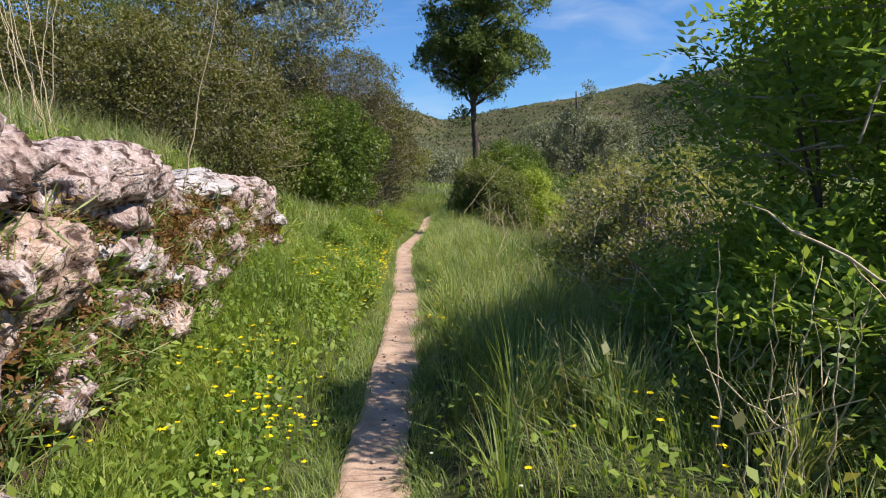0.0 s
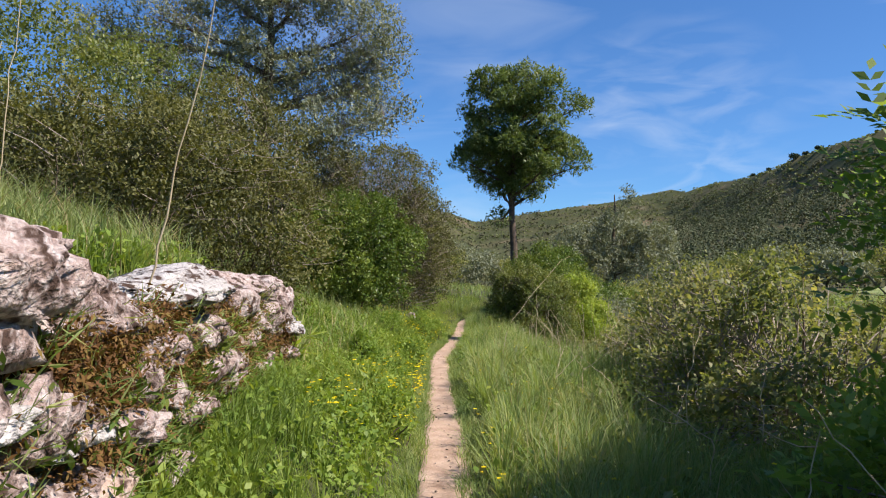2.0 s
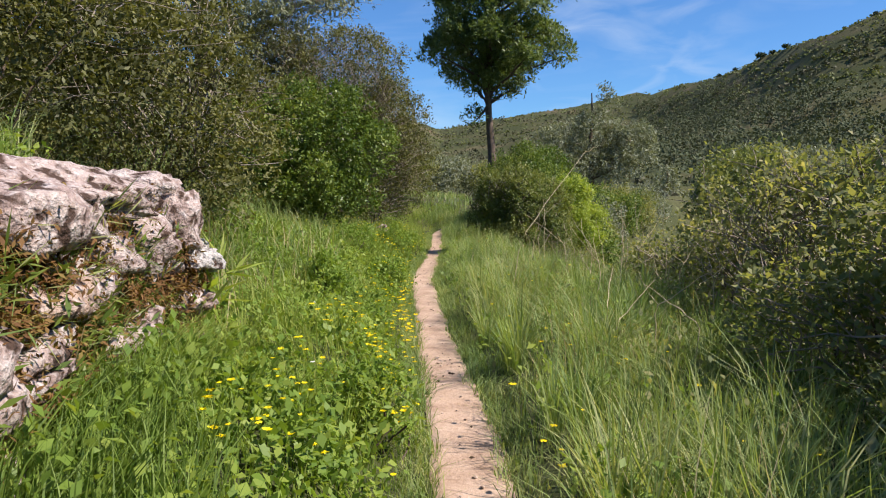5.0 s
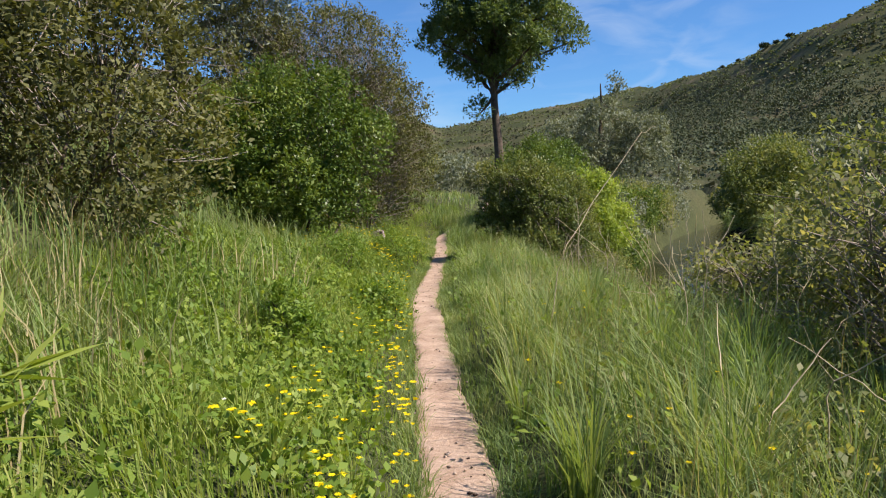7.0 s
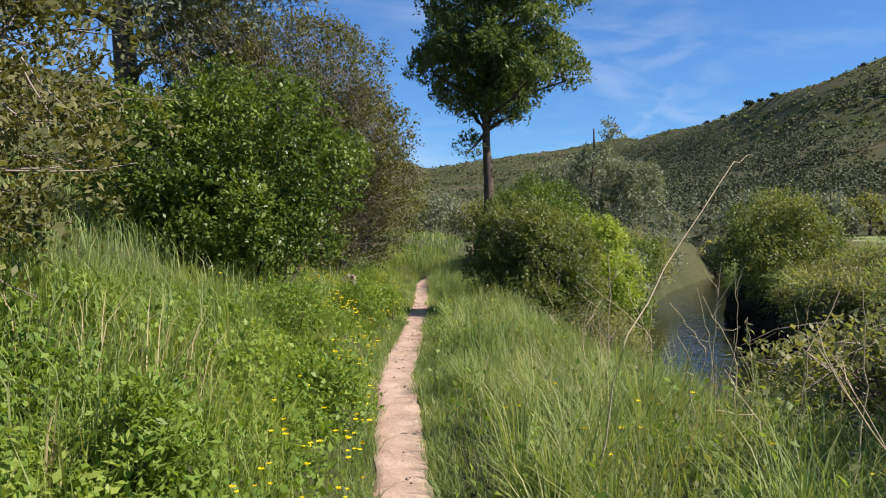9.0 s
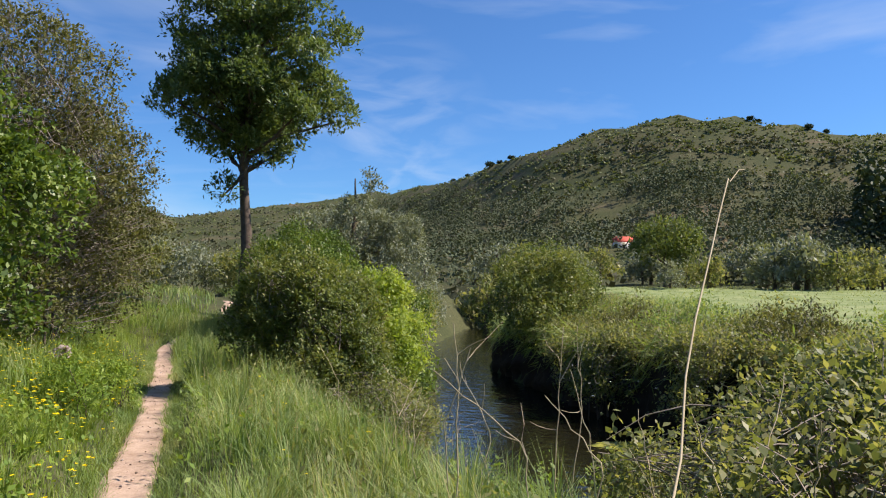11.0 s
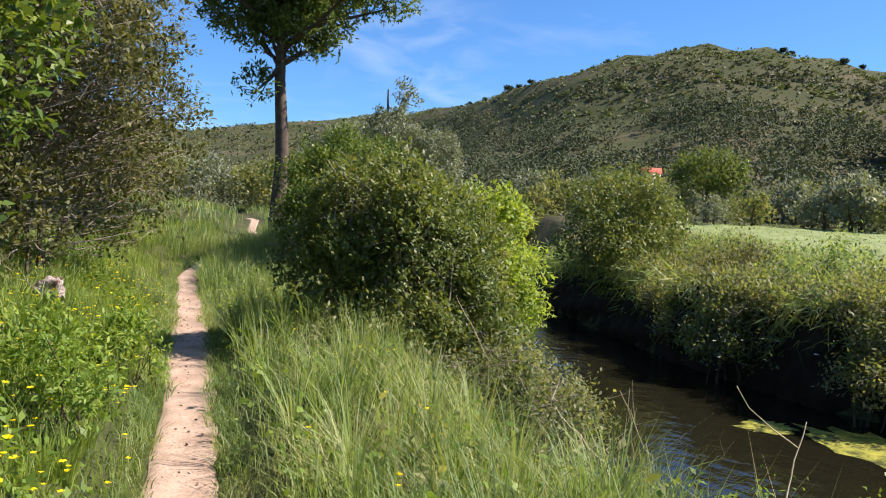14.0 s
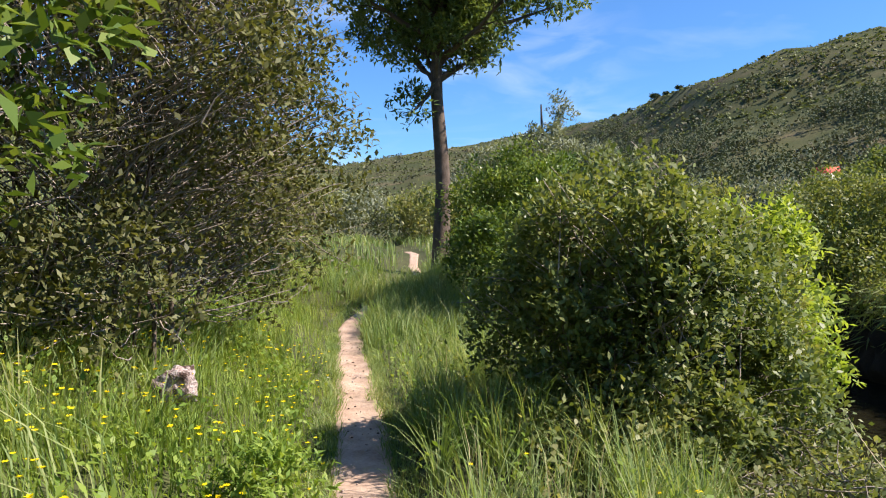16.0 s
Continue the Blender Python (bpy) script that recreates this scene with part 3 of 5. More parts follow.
# short blades creeping over the path's edges, and the wall's foot
x = rng.uniform(0, 1, 20000)
y = rng.uniform(1.5, 34, 20000)
x = path_x(y) + np.where(x < 0.5, -1, 1) * (0.15 + 0.03 * wave(y, y * 0, 0.9, 60) + 0.20 * rng.rand(20000) ** 0.7 + 0.02 * step(10, 20, y))
blades("path_edge_grass", rng, x, y, 0.12 * rng.uniform(0.3, 1.5, len(x)), rng.uniform(0.003, 0.007, len(x)), 0.8, GRASS_R, "short grass creeping over the path's edges")
y = rng.uniform(1.8, 9.0, 7000)
x = wall_face(y) + rng.uniform(-0.02, 0.35, 7000)
blades("wall_foot_grass", rng, x, y, 0.24 * rng.uniform(0.4, 1.5, len(x)), rng.uniform(0.004, 0.010, len(x)), 0.45, GRASS, "grass at the foot of the stone wall")
# slope above the wall and to the left
x, y = scatter(rng, 36000, -9, -2.0, 0.5, 30, lambda x, y: ~in_wall(x, y) * np.clip(0.65 + 0.4 * wave(x, y, 1.2, 55), 0.3, 1))
blades("slope_grass", rng, x, y, 0.48 * rng.uniform(0.4, 1.4, len(x)), rng.uniform(0.006, 0.014, len(x)), 0.35, GRASS_R, "long pale green grass on the slope above the wall")
x, y = scatter(rng, 9000, -8, -1.9, 1.5, 14, lambda x, y: ~in_wall(x, y) * np.clip(0.3 + 0.7 * wave(x, y, 1.5, 58), 0, 1))
blades("slope_dry_grass", rng, x, y, 0.6 * rng.uniform(0.5, 1.3, len(x)), rng.uniform(0.005, 0.01, len(x)), 0.35, GRASS_DRY, "bleached dry grass on the slope above the wall")
x, y = scatter(rng, 15000, -6.5, -2.1, 2.5, 11, lambda x, y: ~in_wall(x, y) * np.clip(0.7 + 0.5 * wave(x, y, 1.0, 62), 0.3, 1))
blades("slope_grass", rng, x, y, 0.50 * rng.uniform(0.5, 1.4, len(x)), rng.uniform(0.004, 0.010, len(x)), 0.4, MEADOW, "long pale green grass on the slope above the wall")
# tufts leaning over the trodden edge
rng = np.random.RandomState(88)
y = rng.uniform(0.5, 33, 9000)
side = np.where(rng.rand(9000) < 0.5, -1.0, 1.0)
x = path_x(y) + side * (0.17 + 0.12 * rng.rand(9000) + 0.05 * wave(y, side * 3, 0.6, 71))
keep = rng.rand(9000) < np.clip(0.5 + 0.8 * wave(y, side * 5, 0.8, 72), 0.1, 1)
x, y = x[keep], y[keep]
blades("path_edge_grass", rng, x, y, 0.13 * rng.uniform(0.4, 1.5, len(x)), rng.uniform(0.004, 0.009, len(x)), 0.8, GRASS_R, "short grass leaning over the edges of the path")
# weeds and grass down the slope of the bank
x, y = scatter(rng, 26000, 1.0, 9.0, 20, 46, lambda x, y: (x > river(y)[0] - 3.2) * (x < river(y)[0] + 0.1) * np.clip(0.7 + 0.4 * wave(x, y, 1.0, 76), 0.3, 1))
blades("bank_slope_grass", rng, x, y, 0.36 * rng.uniform(0.5, 1.5, len(x)), rng.uniform(0.007, 0.018, len(x)), 0.6, GRASS_R, "rank grass down the slope of the stream bank")
# rushes standing in the shallow edge of the stream
rng = np.random.RandomState(89)
y = rng.uniform(15.5, 26, 9000)
x = river(y)[0] - 0.3 + 1.5 * rng.rand(9000) ** 1.6
keep = rng.rand(9000) < np.clip(-0.1 + 1.3 * wave(x, y, 0.5, 74), 0, 1)
x, y = x[keep], y[keep]
blades("stream_edge_rushes", rng, x, y, np.maximum(WATER - ground(x, y), 0) + 0.30 * rng.uniform(0.3, 1.5, len(x)), rng.uniform(0.005, 0.012, len(x)), 0.45, GRASS_R, "green rushes standing in the shallow edge of the stream")
# far bank and meadow
x, y = scatter(rng, 32000, 9, 26, 8, 50, lambda x, y: (x > river(y)[1] + 0.5) * (x < river(y)[1] + 11) * np.clip(0.7 + 0.4 * wave(x, y, 1.5, 56), 0.3, 1))
blades("far_bank_grass", rng, x, y, (0.22 + 0.33 * step(0.9, 2.8, x - river(y)[1])) * rng.uniform(0.4, 1.5, len(x)), rng.uniform(0.010, 0.025, len(x)), 0.7, GRASS_R, "rough grass on the far bank of the stream")
x, y = scatter(rng, 13000, 9, 22, 8, 45, lambda x, y: (x > river(y)[1] + 0.8) * (x < river(y)[1] + 9) * np.clip(0.4 + 0.7 * wave(x, y, 2.5, 59), 0, 1))
blades("far_bank_dry_grass", rng, x, y, 0.75 * rng.uniform(0.5, 1.3, len(x)), rng.uniform(0.008, 0.018, len(x)), 0.45, GRASS_DRY, "dry straw-coloured grass on the far bank")
# the meadow's close turf under its longer blades
TURF = rough_mat("close_meadow_turf", [(0.32, (0.10, 0.14, 0.045)), (0.48, (0.19, 0.235, 0.085)), (0.66, (0.29, 0.31, 0.14))], 0.5, 14.0, 0.6, 0.95, 0.06)
tu, tv = np.meshgrid(np.linspace(0, 1, 90) ** 1.3, np.linspace(14, 70, 110), indexing="ij")
tx = river(tv)[1] + 8.5 + 0.8 * wave(tu * 0 + 3.0, tv, 2.0, 64) + tu * 38
tz = ground(tx, tv) + 0.07 * np.clip(tu * 40, -0.6, 1) * np.clip((70 - tv) / 2, -0.6, 1)
part("meadow_turf", build_mesh("meadow_turf", np.stack([tx, tv, tz], -1).reshape(-1, 3), [(i * 110 + j, (i + 1) * 110 + j, (i + 1) * 110 + j + 1, i * 110 + j + 1) for i in range(89) for j in range(109)], smooth=True), TURF)
tagged(bpy.data.objects["meadow_turf"], "close pale green turf of the flat meadow", "turf", kind="structure")
x, y = scatter(rng, 26000, 12, 75, 15, 75, lambda x, y: (x > river(y)[1] + 8) + 0.0)
blades("meadow_grass", rng, x, y, 0.16 * rng.uniform(0.5, 1.4, len(x)), rng.uniform(0.035, 0.08, len(x)), 0.7, MEADOW, "pale green grass of the flat meadow")
x, y = scatter(rng, 12000, -14, 12, 34, 64, lambda x, y: off_path(x, y, 0.3, 0.5) * ((x < river(y)[0] - 1)))
blades("far_grass", rng, x, y, 0.4 * rng.uniform(0.4, 1.4, len(x)), rng.uniform(0.015, 0.04, len(x)), 0.35, GRASS_R, "pale grass where the path bends behind the tree")

# ---- stone wall ----
def stone_mat(name, stops):
    """Weathered limestone: pinkish grey with pale and dark lichen, pitted."""
    m, n, l, out = base_mat(name)
    tc = n.new("ShaderNodeTexCoord")
    oi = n.new("ShaderNodeObjectInfo")
    add = n.new("ShaderNodeVectorMath")
    add.operation = "ADD"
    l.new(tc.outputs["Object"], add.inputs[0])
    l.new(oi.outputs["Random"], add.inputs[1])
    big, fine, spot, crack = (n.new("ShaderNodeTexNoise") for _ in range(4))
    for tx, s, dt in ((big, 6, 5), (fine, 45, 5), (spot, 17, 8), (crack, 12, 8)):
        tx.inputs["Scale"].default_value, tx.inputs["Detail"].default_value = s, dt
        l.new(add.outputs[0], tx.inputs["Vector"])
    spot.inputs["Roughness"].default_value = 0.7
    mx = n.new("ShaderNodeMix")
    mx.inputs[0].default_value = 0.5
    l.new(big.outputs["Fac"], mx.inputs[2])
    l.new(fine.outputs["Fac"], mx.inputs[3])
    r = ramp(n, stops)
    l.new(mx.outputs[0], r.inputs[0])
    pale = ramp(n, [(0.52, (0, 0, 0)), (0.68, (0.75, 0.75, 0.75))])
    l.new(spot.outputs["Fac"], pale.inputs[0])
    m1 = n.new("ShaderNodeMix")
    m1.data_type = "RGBA"
    m1.inputs[7].default_value = (0.60, 0.57, 0.56, 1)
    l.new(pale.outputs[0], m1.inputs[0])
    l.new(r.outputs[0], m1.inputs[6])
    dark = ramp(n, [(0.39, (1, 1, 1)), (0.49, (0, 0, 0))])
    l.new(crack.outputs["Fac"], dark.inputs[0])
    m2 = n.new("ShaderNodeMix")
    m2.data_type = "RGBA"
    m2.inputs[7].default_value = (0.07, 0.045, 0.035, 1)
    l.new(dark.outputs[0], m2.inputs[0])
    l.new(m1.outputs[2], m2.inputs[6])
    p = n.new("ShaderNodeBsdfPrincipled")
    p.inputs["Roughness"].default_value = 0.95
    p.inputs["Specular IOR Level"].default_value = 0.15
    l.new(m2.outputs[2], p.inputs["Base Color"])
    hm = n.new("ShaderNodeMath")
    hm.operation = "ADD"
    l.new(fine.outputs["Fac"], hm.inputs[0])
    l.new(crack.outputs["Fac"], hm.inputs[1])
    bp = n.new("ShaderNodeBump")
    bp.inputs["Strength"].default_value, bp.inputs["Distance"].default_value = 0.9, 0.03
    l.new(hm.outputs[0], bp.inputs["Height"])
    l.new(bp.outputs[0], p.inputs["Normal"])
    l.new(p.outputs[0], out.inputs["Surface"])
    return m


STONE = stone_mat("pinkish_limestone", [(0.32, (0.15, 0.105, 0.09)), (0.48, (0.34, 0.26, 0.235)), (0.66, (0.52, 0.46, 0.43))])
STONE_TAN = stone_mat("tan_sandy_stone", [(0.32, (0.24, 0.16, 0.12)), (0.48, (0.40, 0.29, 0.23)), (0.66, (0.52, 0.42, 0.35))])
STONE_PALE = stone_mat("pale_grey_stone", [(0.32, (0.28, 0.26, 0.25)), (0.48, (0.42, 0.40, 0.385)), (0.66, (0.54, 0.52, 0.50))])
SOIL = rough_mat("root_filled_soil", [(0.25, (0.02, 0.014, 0.009)), (0.5, (0.06, 0.038, 0.024)), (0.75, (0.13, 0.08, 0.05))], 5, 50, 0.8, 0.95, 0.03)
# bank earth taken down to near-black to stand in for the overhang's shade
SHADED_MUD = rough_mat("shade_dark_mud", [(0.3, (0.010, 0.008, 0.005)), (0.5, (0.026, 0.019, 0.013)), (0.72, (0.06, 0.045, 0.03))], 3, 30, 1.0, 0.85, 0.06)
MOSS = leaf_mat("moss_and_dry_root_tufts", (0.08, 0.035, 0.015), (0.17, 0.09, 0.03), (0.22, 0.20, 0.05), 0.2, 0.7, 3)


def boulder(rng, sx, sy, sz, cut=0.5, sub=4):
    """A weathered block: a rounded box cut by random flat breaks, then pitted."""
    bm = bmesh.new()
    bmesh.ops.create_icosphere(bm, subdivisions=sub, radius=1)
    v = np.array([q.co[:] for q in bm.verts])
    f = np.array([[q.index for q in t.verts] for t in bm.faces])
    bm.free()
    v = np.sign(v) * np.abs(v) ** 0.7
    for _ in range(14):
        nrm = unit(rng.normal(0, 1, 3))
        lim = rng.uniform(0.72, 1.05)
        over = np.maximum(v @ nrm - lim, 0)
        v = v - over[:, None] * nrm * 0.9
    ph = rng.uniform(0, 30, 3)
    size = np.array([sx, sy, sz])
    k = 1.0 / max(0.28, float(size.mean()))
    dsp = np.array([noise.fractal(Vector(q * 1.3 + ph), 0.7, 2.1, 3) * 0.17 + noise.fractal(Vector(q * size * 7 + ph), 0.7, 2.1, 3) * 0.03 * k + abs(noise.fractal(Vector(q * size * 11 + ph), 0.55, 2.2, 4)) * -0.062 * k + noise.noise(Vector(q * size * 38 + ph)) * 0.014 * k for q in v])
    v = v * size * (1 + dsp)[:, None]
    return build_mesh("stone", v, None, f, smooth=True)


wall = new("stone_wall")
wall.location = (wall_face(4.5), 4.5, float(ground(wall_face(4.5) + 0.2, 4.5)))
tagged(wall, "old dry stone wall of mossy weathered limestone boulders holding the slope", "wall", kind="structure")
rng = np.random.RandomState(31)


def lay(y, z, half_len, half_h, depth, mat, out=0.0, sub=4, turn=0.0):
    ob = part("stone", boulder(rng, depth, half_len, half_h, 0.5, sub), mat, wall)
    ob.location = Vector((wall_face(y) - depth * 0.62 + out, y, z)) - wall.location
    ob.rotation_euler = (rng.normal(0, 0.06) + turn, rng.normal(0, 0.08), math.atan(0.12) + rng.normal(0, 0.08))


STONES = [(2.30, 1.55, 0.44, 0.17, 0.36, STONE), (2.52, 1.22, 0.52, 0.23, 0.36, STONE_TAN), (3.38, 1.50, 0.62, 0.24, 0.36, STONE), (4.40, 1.42, 0.70, 0.20, 0.34, STONE),
          (5.85, 1.52, 0.80, 0.11, 0.32, STONE_PALE), (7.65, 1.50, 0.85, 0.13, 0.32, STONE), (3.58, 1.18, 0.20, 0.07, 0.22, STONE_PALE), (4.20, 1.02, 0.26, 0.08, 0.22, STONE_PALE),
          (3.62, 0.93, 0.24, 0.09, 0.22, STONE), (2.92, 0.86, 0.32, 0.10, 0.24, STONE), (5.2, 1.22, 0.36, 0.13, 0.26, STONE), (6.3, 1.20, 0.40, 0.14, 0.26, STONE),
          (7.6, 1.16, 0.45, 0.17, 0.30, STONE), (8.35, 1.22, 0.34, 0.22, 0.30, STONE), (8.1, 0.86, 0.40, 0.16, 0.30, STONE), (7.0, 0.86, 0.40, 0.14, 0.26, STONE),
          (8.5, 0.62, 0.30, 0.14, 0.26, STONE), (5.0, 0.90, 0.30, 0.12, 0.24, STONE), (5.9, 0.84, 0.36, 0.12, 0.24, STONE), (4.3, 0.78, 0.28, 0.10, 0.22, STONE),
          (8.85, 1.48, 0.36, 0.15, 0.28, STONE), (8.95, 1.20, 0.26, 0.14, 0.28, STONE), (8.95, 0.92, 0.28, 0.15, 0.28, STONE)]
for i, (y, z, hl, hh, dp, mt) in enumerate(STONES):
    lay(y, z - 0.03, hl, hh, dp, mt, 0.0, 5 if i < 9 else 4)
for y, z, hl, hh, dp, mt, out in ((9.0, 1.10, 0.16, 0.11, 0.22, STONE_PALE, 0.19), (9.0, 0.86, 0.22, 0.13, 0.26, STONE, 0.15), (8.75, 0.60, 0.24, 0.13, 0.26, STONE, 0.14), (8.88, 1.30, 0.26, 0.26, 0.28, STONE, 0.08)):
    lay(y, z, hl, hh, dp, mt, out)
for y in np.arange(-1.6, 2.0, 0.7):
    for z, hh in ((0.95, 0.2), (1.35, 0.2), (1.62, 0.14)):
        lay(y + rng.uniform(-0.1, 0.1), z, 0.36, hh, 0.34, STONE, 0.05, 3)
for _ in range(38):
    y = rng.uniform(2.0, 9.15)
    lay(y, rng.uniform(0.50, 1.45), rng.uniform(0.10, 0.30), rng.uniform(0.06, 0.14), rng.uniform(0.10, 0.16), STONE if rng.rand() < 0.75 else STONE_TAN, 0.05, 3)
# soil packed between the stones
cy, cz = np.meshgrid(np.linspace(-2.2, 9.15, 110), np.linspace(0, 1, 14), indexing="ij")
foot_z = ground(wall_face(cy) + 0.25, cy) - 0.1
cx = wall_face(cy) - 0.05 - 0.10 * cz + 0.05 * wave(cy * 3, cz * 3, 1.4, 61) + 0.03 * wave(cy * 3, cz * 3, 0.4, 62)
czz = foot_z + (1.50 - foot_z) * cz
cx[:, -1] -= 0.5
ii = np.arange(109)[:, None] * 14 + np.arange(13)[None]
v = np.stack([cx, cy, czz], -1).reshape(-1, 3) - np.array(wall.location)
part("packing", build_mesh("packing", v, np.stack([ii, ii + 14, ii + 15, ii + 1], -1).reshape(-1, 4), smooth=True), SOIL, wall, "dark root-filled soil between the stones")


def on_wall(rng, n, z0, z1, y0=2.2, y1=9.1):
    y = rng.uniform(y0, y1, n)
    z = rng.uniform(z0, z1, n)
    return np.stack([wall_face(y) + rng.uniform(-0.10, 0.04, n), y, z], -1)


def tufts(name, rng, centres, per, length, width, material, label, category="plant", out=(0.5, 0, 0.5), wild=0.5):
    m = len(centres)
    al = unit(np.array(out) + rng.normal(0, wild, (m, per, 3)))
    c = centres[:, None] + rng.normal(0, 0.035, (m, per, 3))
    ln = length * rng.uniform(0.5, 1.3, m * per)
    v, q = leaf_geo(c.reshape(-1, 3), al.reshape(-1, 3), unit(rng.normal(0, 0.5, (m * per, 3)) + np.array([0.3, 0, 1])), ln, ln * width)
    return tagged(part(name, build_mesh(name, v, q), material), label, category, kind="stuff")


tufts("wall_moss", rng, np.concatenate([on_wall(rng, 330, 0.65, 1.45), on_wall(rng, 160, 1.05, 1.42, 4.0, 5.4), on_wall(rng, 160, 0.7, 1.35, 6.6, 9.1)]), 55, 0.036, 0.35, MOSS, "rusty moss and dry roots on the stone wall", out=(0.4, 0, -0.2), wild=0.7)
tufts("wall_moss", rng, on_wall(rng, 40, 0.65, 1.2, 8.6, 9.15) + np.array([0.12, 0, 0]), 55, 0.038, 0.35, MOSS, "rusty moss at the end of the stone wall", out=(0.4, 0, -0.2), wild=0.7)
tufts("wall_plants", rng, on_wall(rng, 430, 0.55, 1.25), 16, 0.075, 0.26, RICH, "green ferns and weeds growing from the wall", wild=0.55)
tufts("wall_grass", rng, on_wall(rng, 220, 0.6, 1.4), 14, 0.15, 0.045, GRASS_R, "grass tufts growing from the wall joints", wild=0.5)
# strap leaves at the wall's end
tufts("strap_leaf_clump", rng, np.array([[-1.93, 9.12, 1.0], [-1.98, 9.0, 0.85]]), 13, 0.29, 0.12, BRIGHT, "arching yellow-green strap leaves at the wall's end", wild=0.6)


# ---- verge herbs and flowers ----
def herb_cloud(name, rng, x, y, hmax, size, material, label, per=5):
    z = ground(x, y)
    n = len(x)
    c = np.stack([x, y, z], -1)[:, None] + np.stack([rng.normal(0, 0.05, (n, per)), rng.normal(0, 0.05, (n, per)), rng.uniform(0.15, 1, (n, per)) * hmax[:, None]], -1)
    al = unit(np.array([0, 0, 0.25]) + rng.normal(0, 0.6, (n, per, 3)))
    nr = unit(np.array([0.2, 0, 1]) + rng.normal(0, 0.35, (n, per, 3)))
    ln = size * rng.uniform(0.5, 1.4, n * per)
    v, q = leaf_geo(c.reshape(-1, 3), al.reshape(-1, 3), nr.reshape(-1, 3), ln, ln * 0.6)
    return tagged(part(name, build_mesh(name, v, q), material), label, "plant", kind="stuff")


rng = np.random.RandomState(41)
x, y = scatter(rng, 54000, -3.2, -0.4, 0.3, 28, lambda x, y: off_path(x, y, 0.3, 0.7) * (x < path_x(y)) * ~in_wall(x, y) * np.clip(0.40 + 0.6 * wave(x, y, 1.6, 71), 0.1, 1) * (1 - 0.75 * step(14.5, 18.5, y)))
herb_cloud("verge_herbs", rng, x, y, 0.10 + 0.22 * rng.rand(len(x)), 0.052, HERB, "leafy clover and low herbs on the verge")
x, y = scatter(rng, 9000, 0.2, 3.4, 1.5, 28, lambda x, y: (x > path_x(y) + 0.9) * (x < river(y)[0] - 0.6) * (0.3 + 0.5 * wave(x, y, 1.4, 72)))
herb_cloud("bank_herbs", rng, x, y, 0.15 + 0.35 * rng.rand(len(x)), 0.06, BRAMBLE, "low weeds among the bank grass")


def flowers(name, rng, x, y, h, size, material, label):
    """Small open flowers of five petals on thin stalks."""
    n = len(x)
    z = ground(x, y) + h
    a = rng.uniform(0, 6.28, (n, 1)) + np.arange(5)[None] * 2 * np.pi / 5
    al = np.stack([np.cos(a), np.sin(a), 0.25 + 0 * a], -1) + rng.normal(0, 0.25, (n, 1, 3))
    c = np.repeat(np.stack([x, y, z], -1)[:, None], 5, 1)
    up = np.repeat(unit(np.array([0, 0, 1]) + rng.normal(0, 0.3, (n, 1, 3))), 5, 1)
    ln = np.repeat(size * rng.uniform(0.7, 1.3, n), 5)
    v, q = leaf_geo(c.reshape(-1, 3), al.reshape(-1, 3), up.reshape(-1, 3), ln, ln * 0.9)
    return tagged(part(name, build_mesh(name, v, q), material), label, "flower", kind="stuff")


def drift(rng, n, x0, x1, y0, y1, size=1.0):
    return scatter(rng, n, x0, x1, y0, y1, lambda x, y: off_path(x, y, 0.2, 0.3) * ~in_wall(x, y) * np.clip(0.25 + 0.9 * wave(x, y, size, 77), 0.05, 1))


for n, b in ((260, (-1.5, -0.5, 2.4, 5)), (900, (-1.5, -0.75, 7, 19)), (700, (-1.05, -0.72, 8.5, 17)), (1300, (-3.2, -0.95, 18, 28)), (220, (-0.2, 1.6, 5, 20)), (150, (-0.2, 1.0, 20, 27)), (60, (0.2, 1.2, 2.5, 5))):
    x, y = drift(rng, n, *b)
    flowers("yellow_flowers", rng, x, y, 0.18 + 0.2 * rng.rand(len(x)), 0.019, YELLOW, "scattered small yellow meadow flowers")
x, y = drift(rng, 60, -2.5, 1.5, 2.5, 27)
flowers("white_flowers", rng, x, y, 0.3 + 0 * x, 0.014, WHITE, "a few tiny white meadow flowers")

# ---- shrubs: stream side ----
plant("ash_thicket", 3.4, 4.4, [(2.7, 4.2, 2.4, 0.9, 0.8, 1.0), (2.6, 4.9, 1.7, 0.9, 0.9, 1.1), (3.9, 5.2, 2.3, 1.2, 1.2, 1.2), (2.0, 5.0, 2.15, 0.4, 0.5, 0.3), (2.0, 3.1, 1.95, 0.30, 0.3, 0.45), (2.15, 3.3, 2.55, 0.3, 0.3, 0.3),
      (3.6, 6.5, 1.7, 1.1, 1.0, 1.2), (2.5, 4.4, 0.5, 0.8, 1.6, 0.8), (2.1, 3.5, 0.35, 0.7, 0.8, 0.6), (3.0, 3.6, 1.0, 0.8, 0.8, 0.8), (2.6, 6.2, 0.4, 0.5, 0.6, 0.6), (1.95, 4.9, 0.35, 0.6, 0.8, 0.5)], ASH,
      "dense leafy ash thicket overhanging the stream bank", "shrub", 101, 6400, 9, 0.088, 0.42, 0.18, 16, 260, gap=0.45, clump=0.34, inner=0.15, pinnate=True)
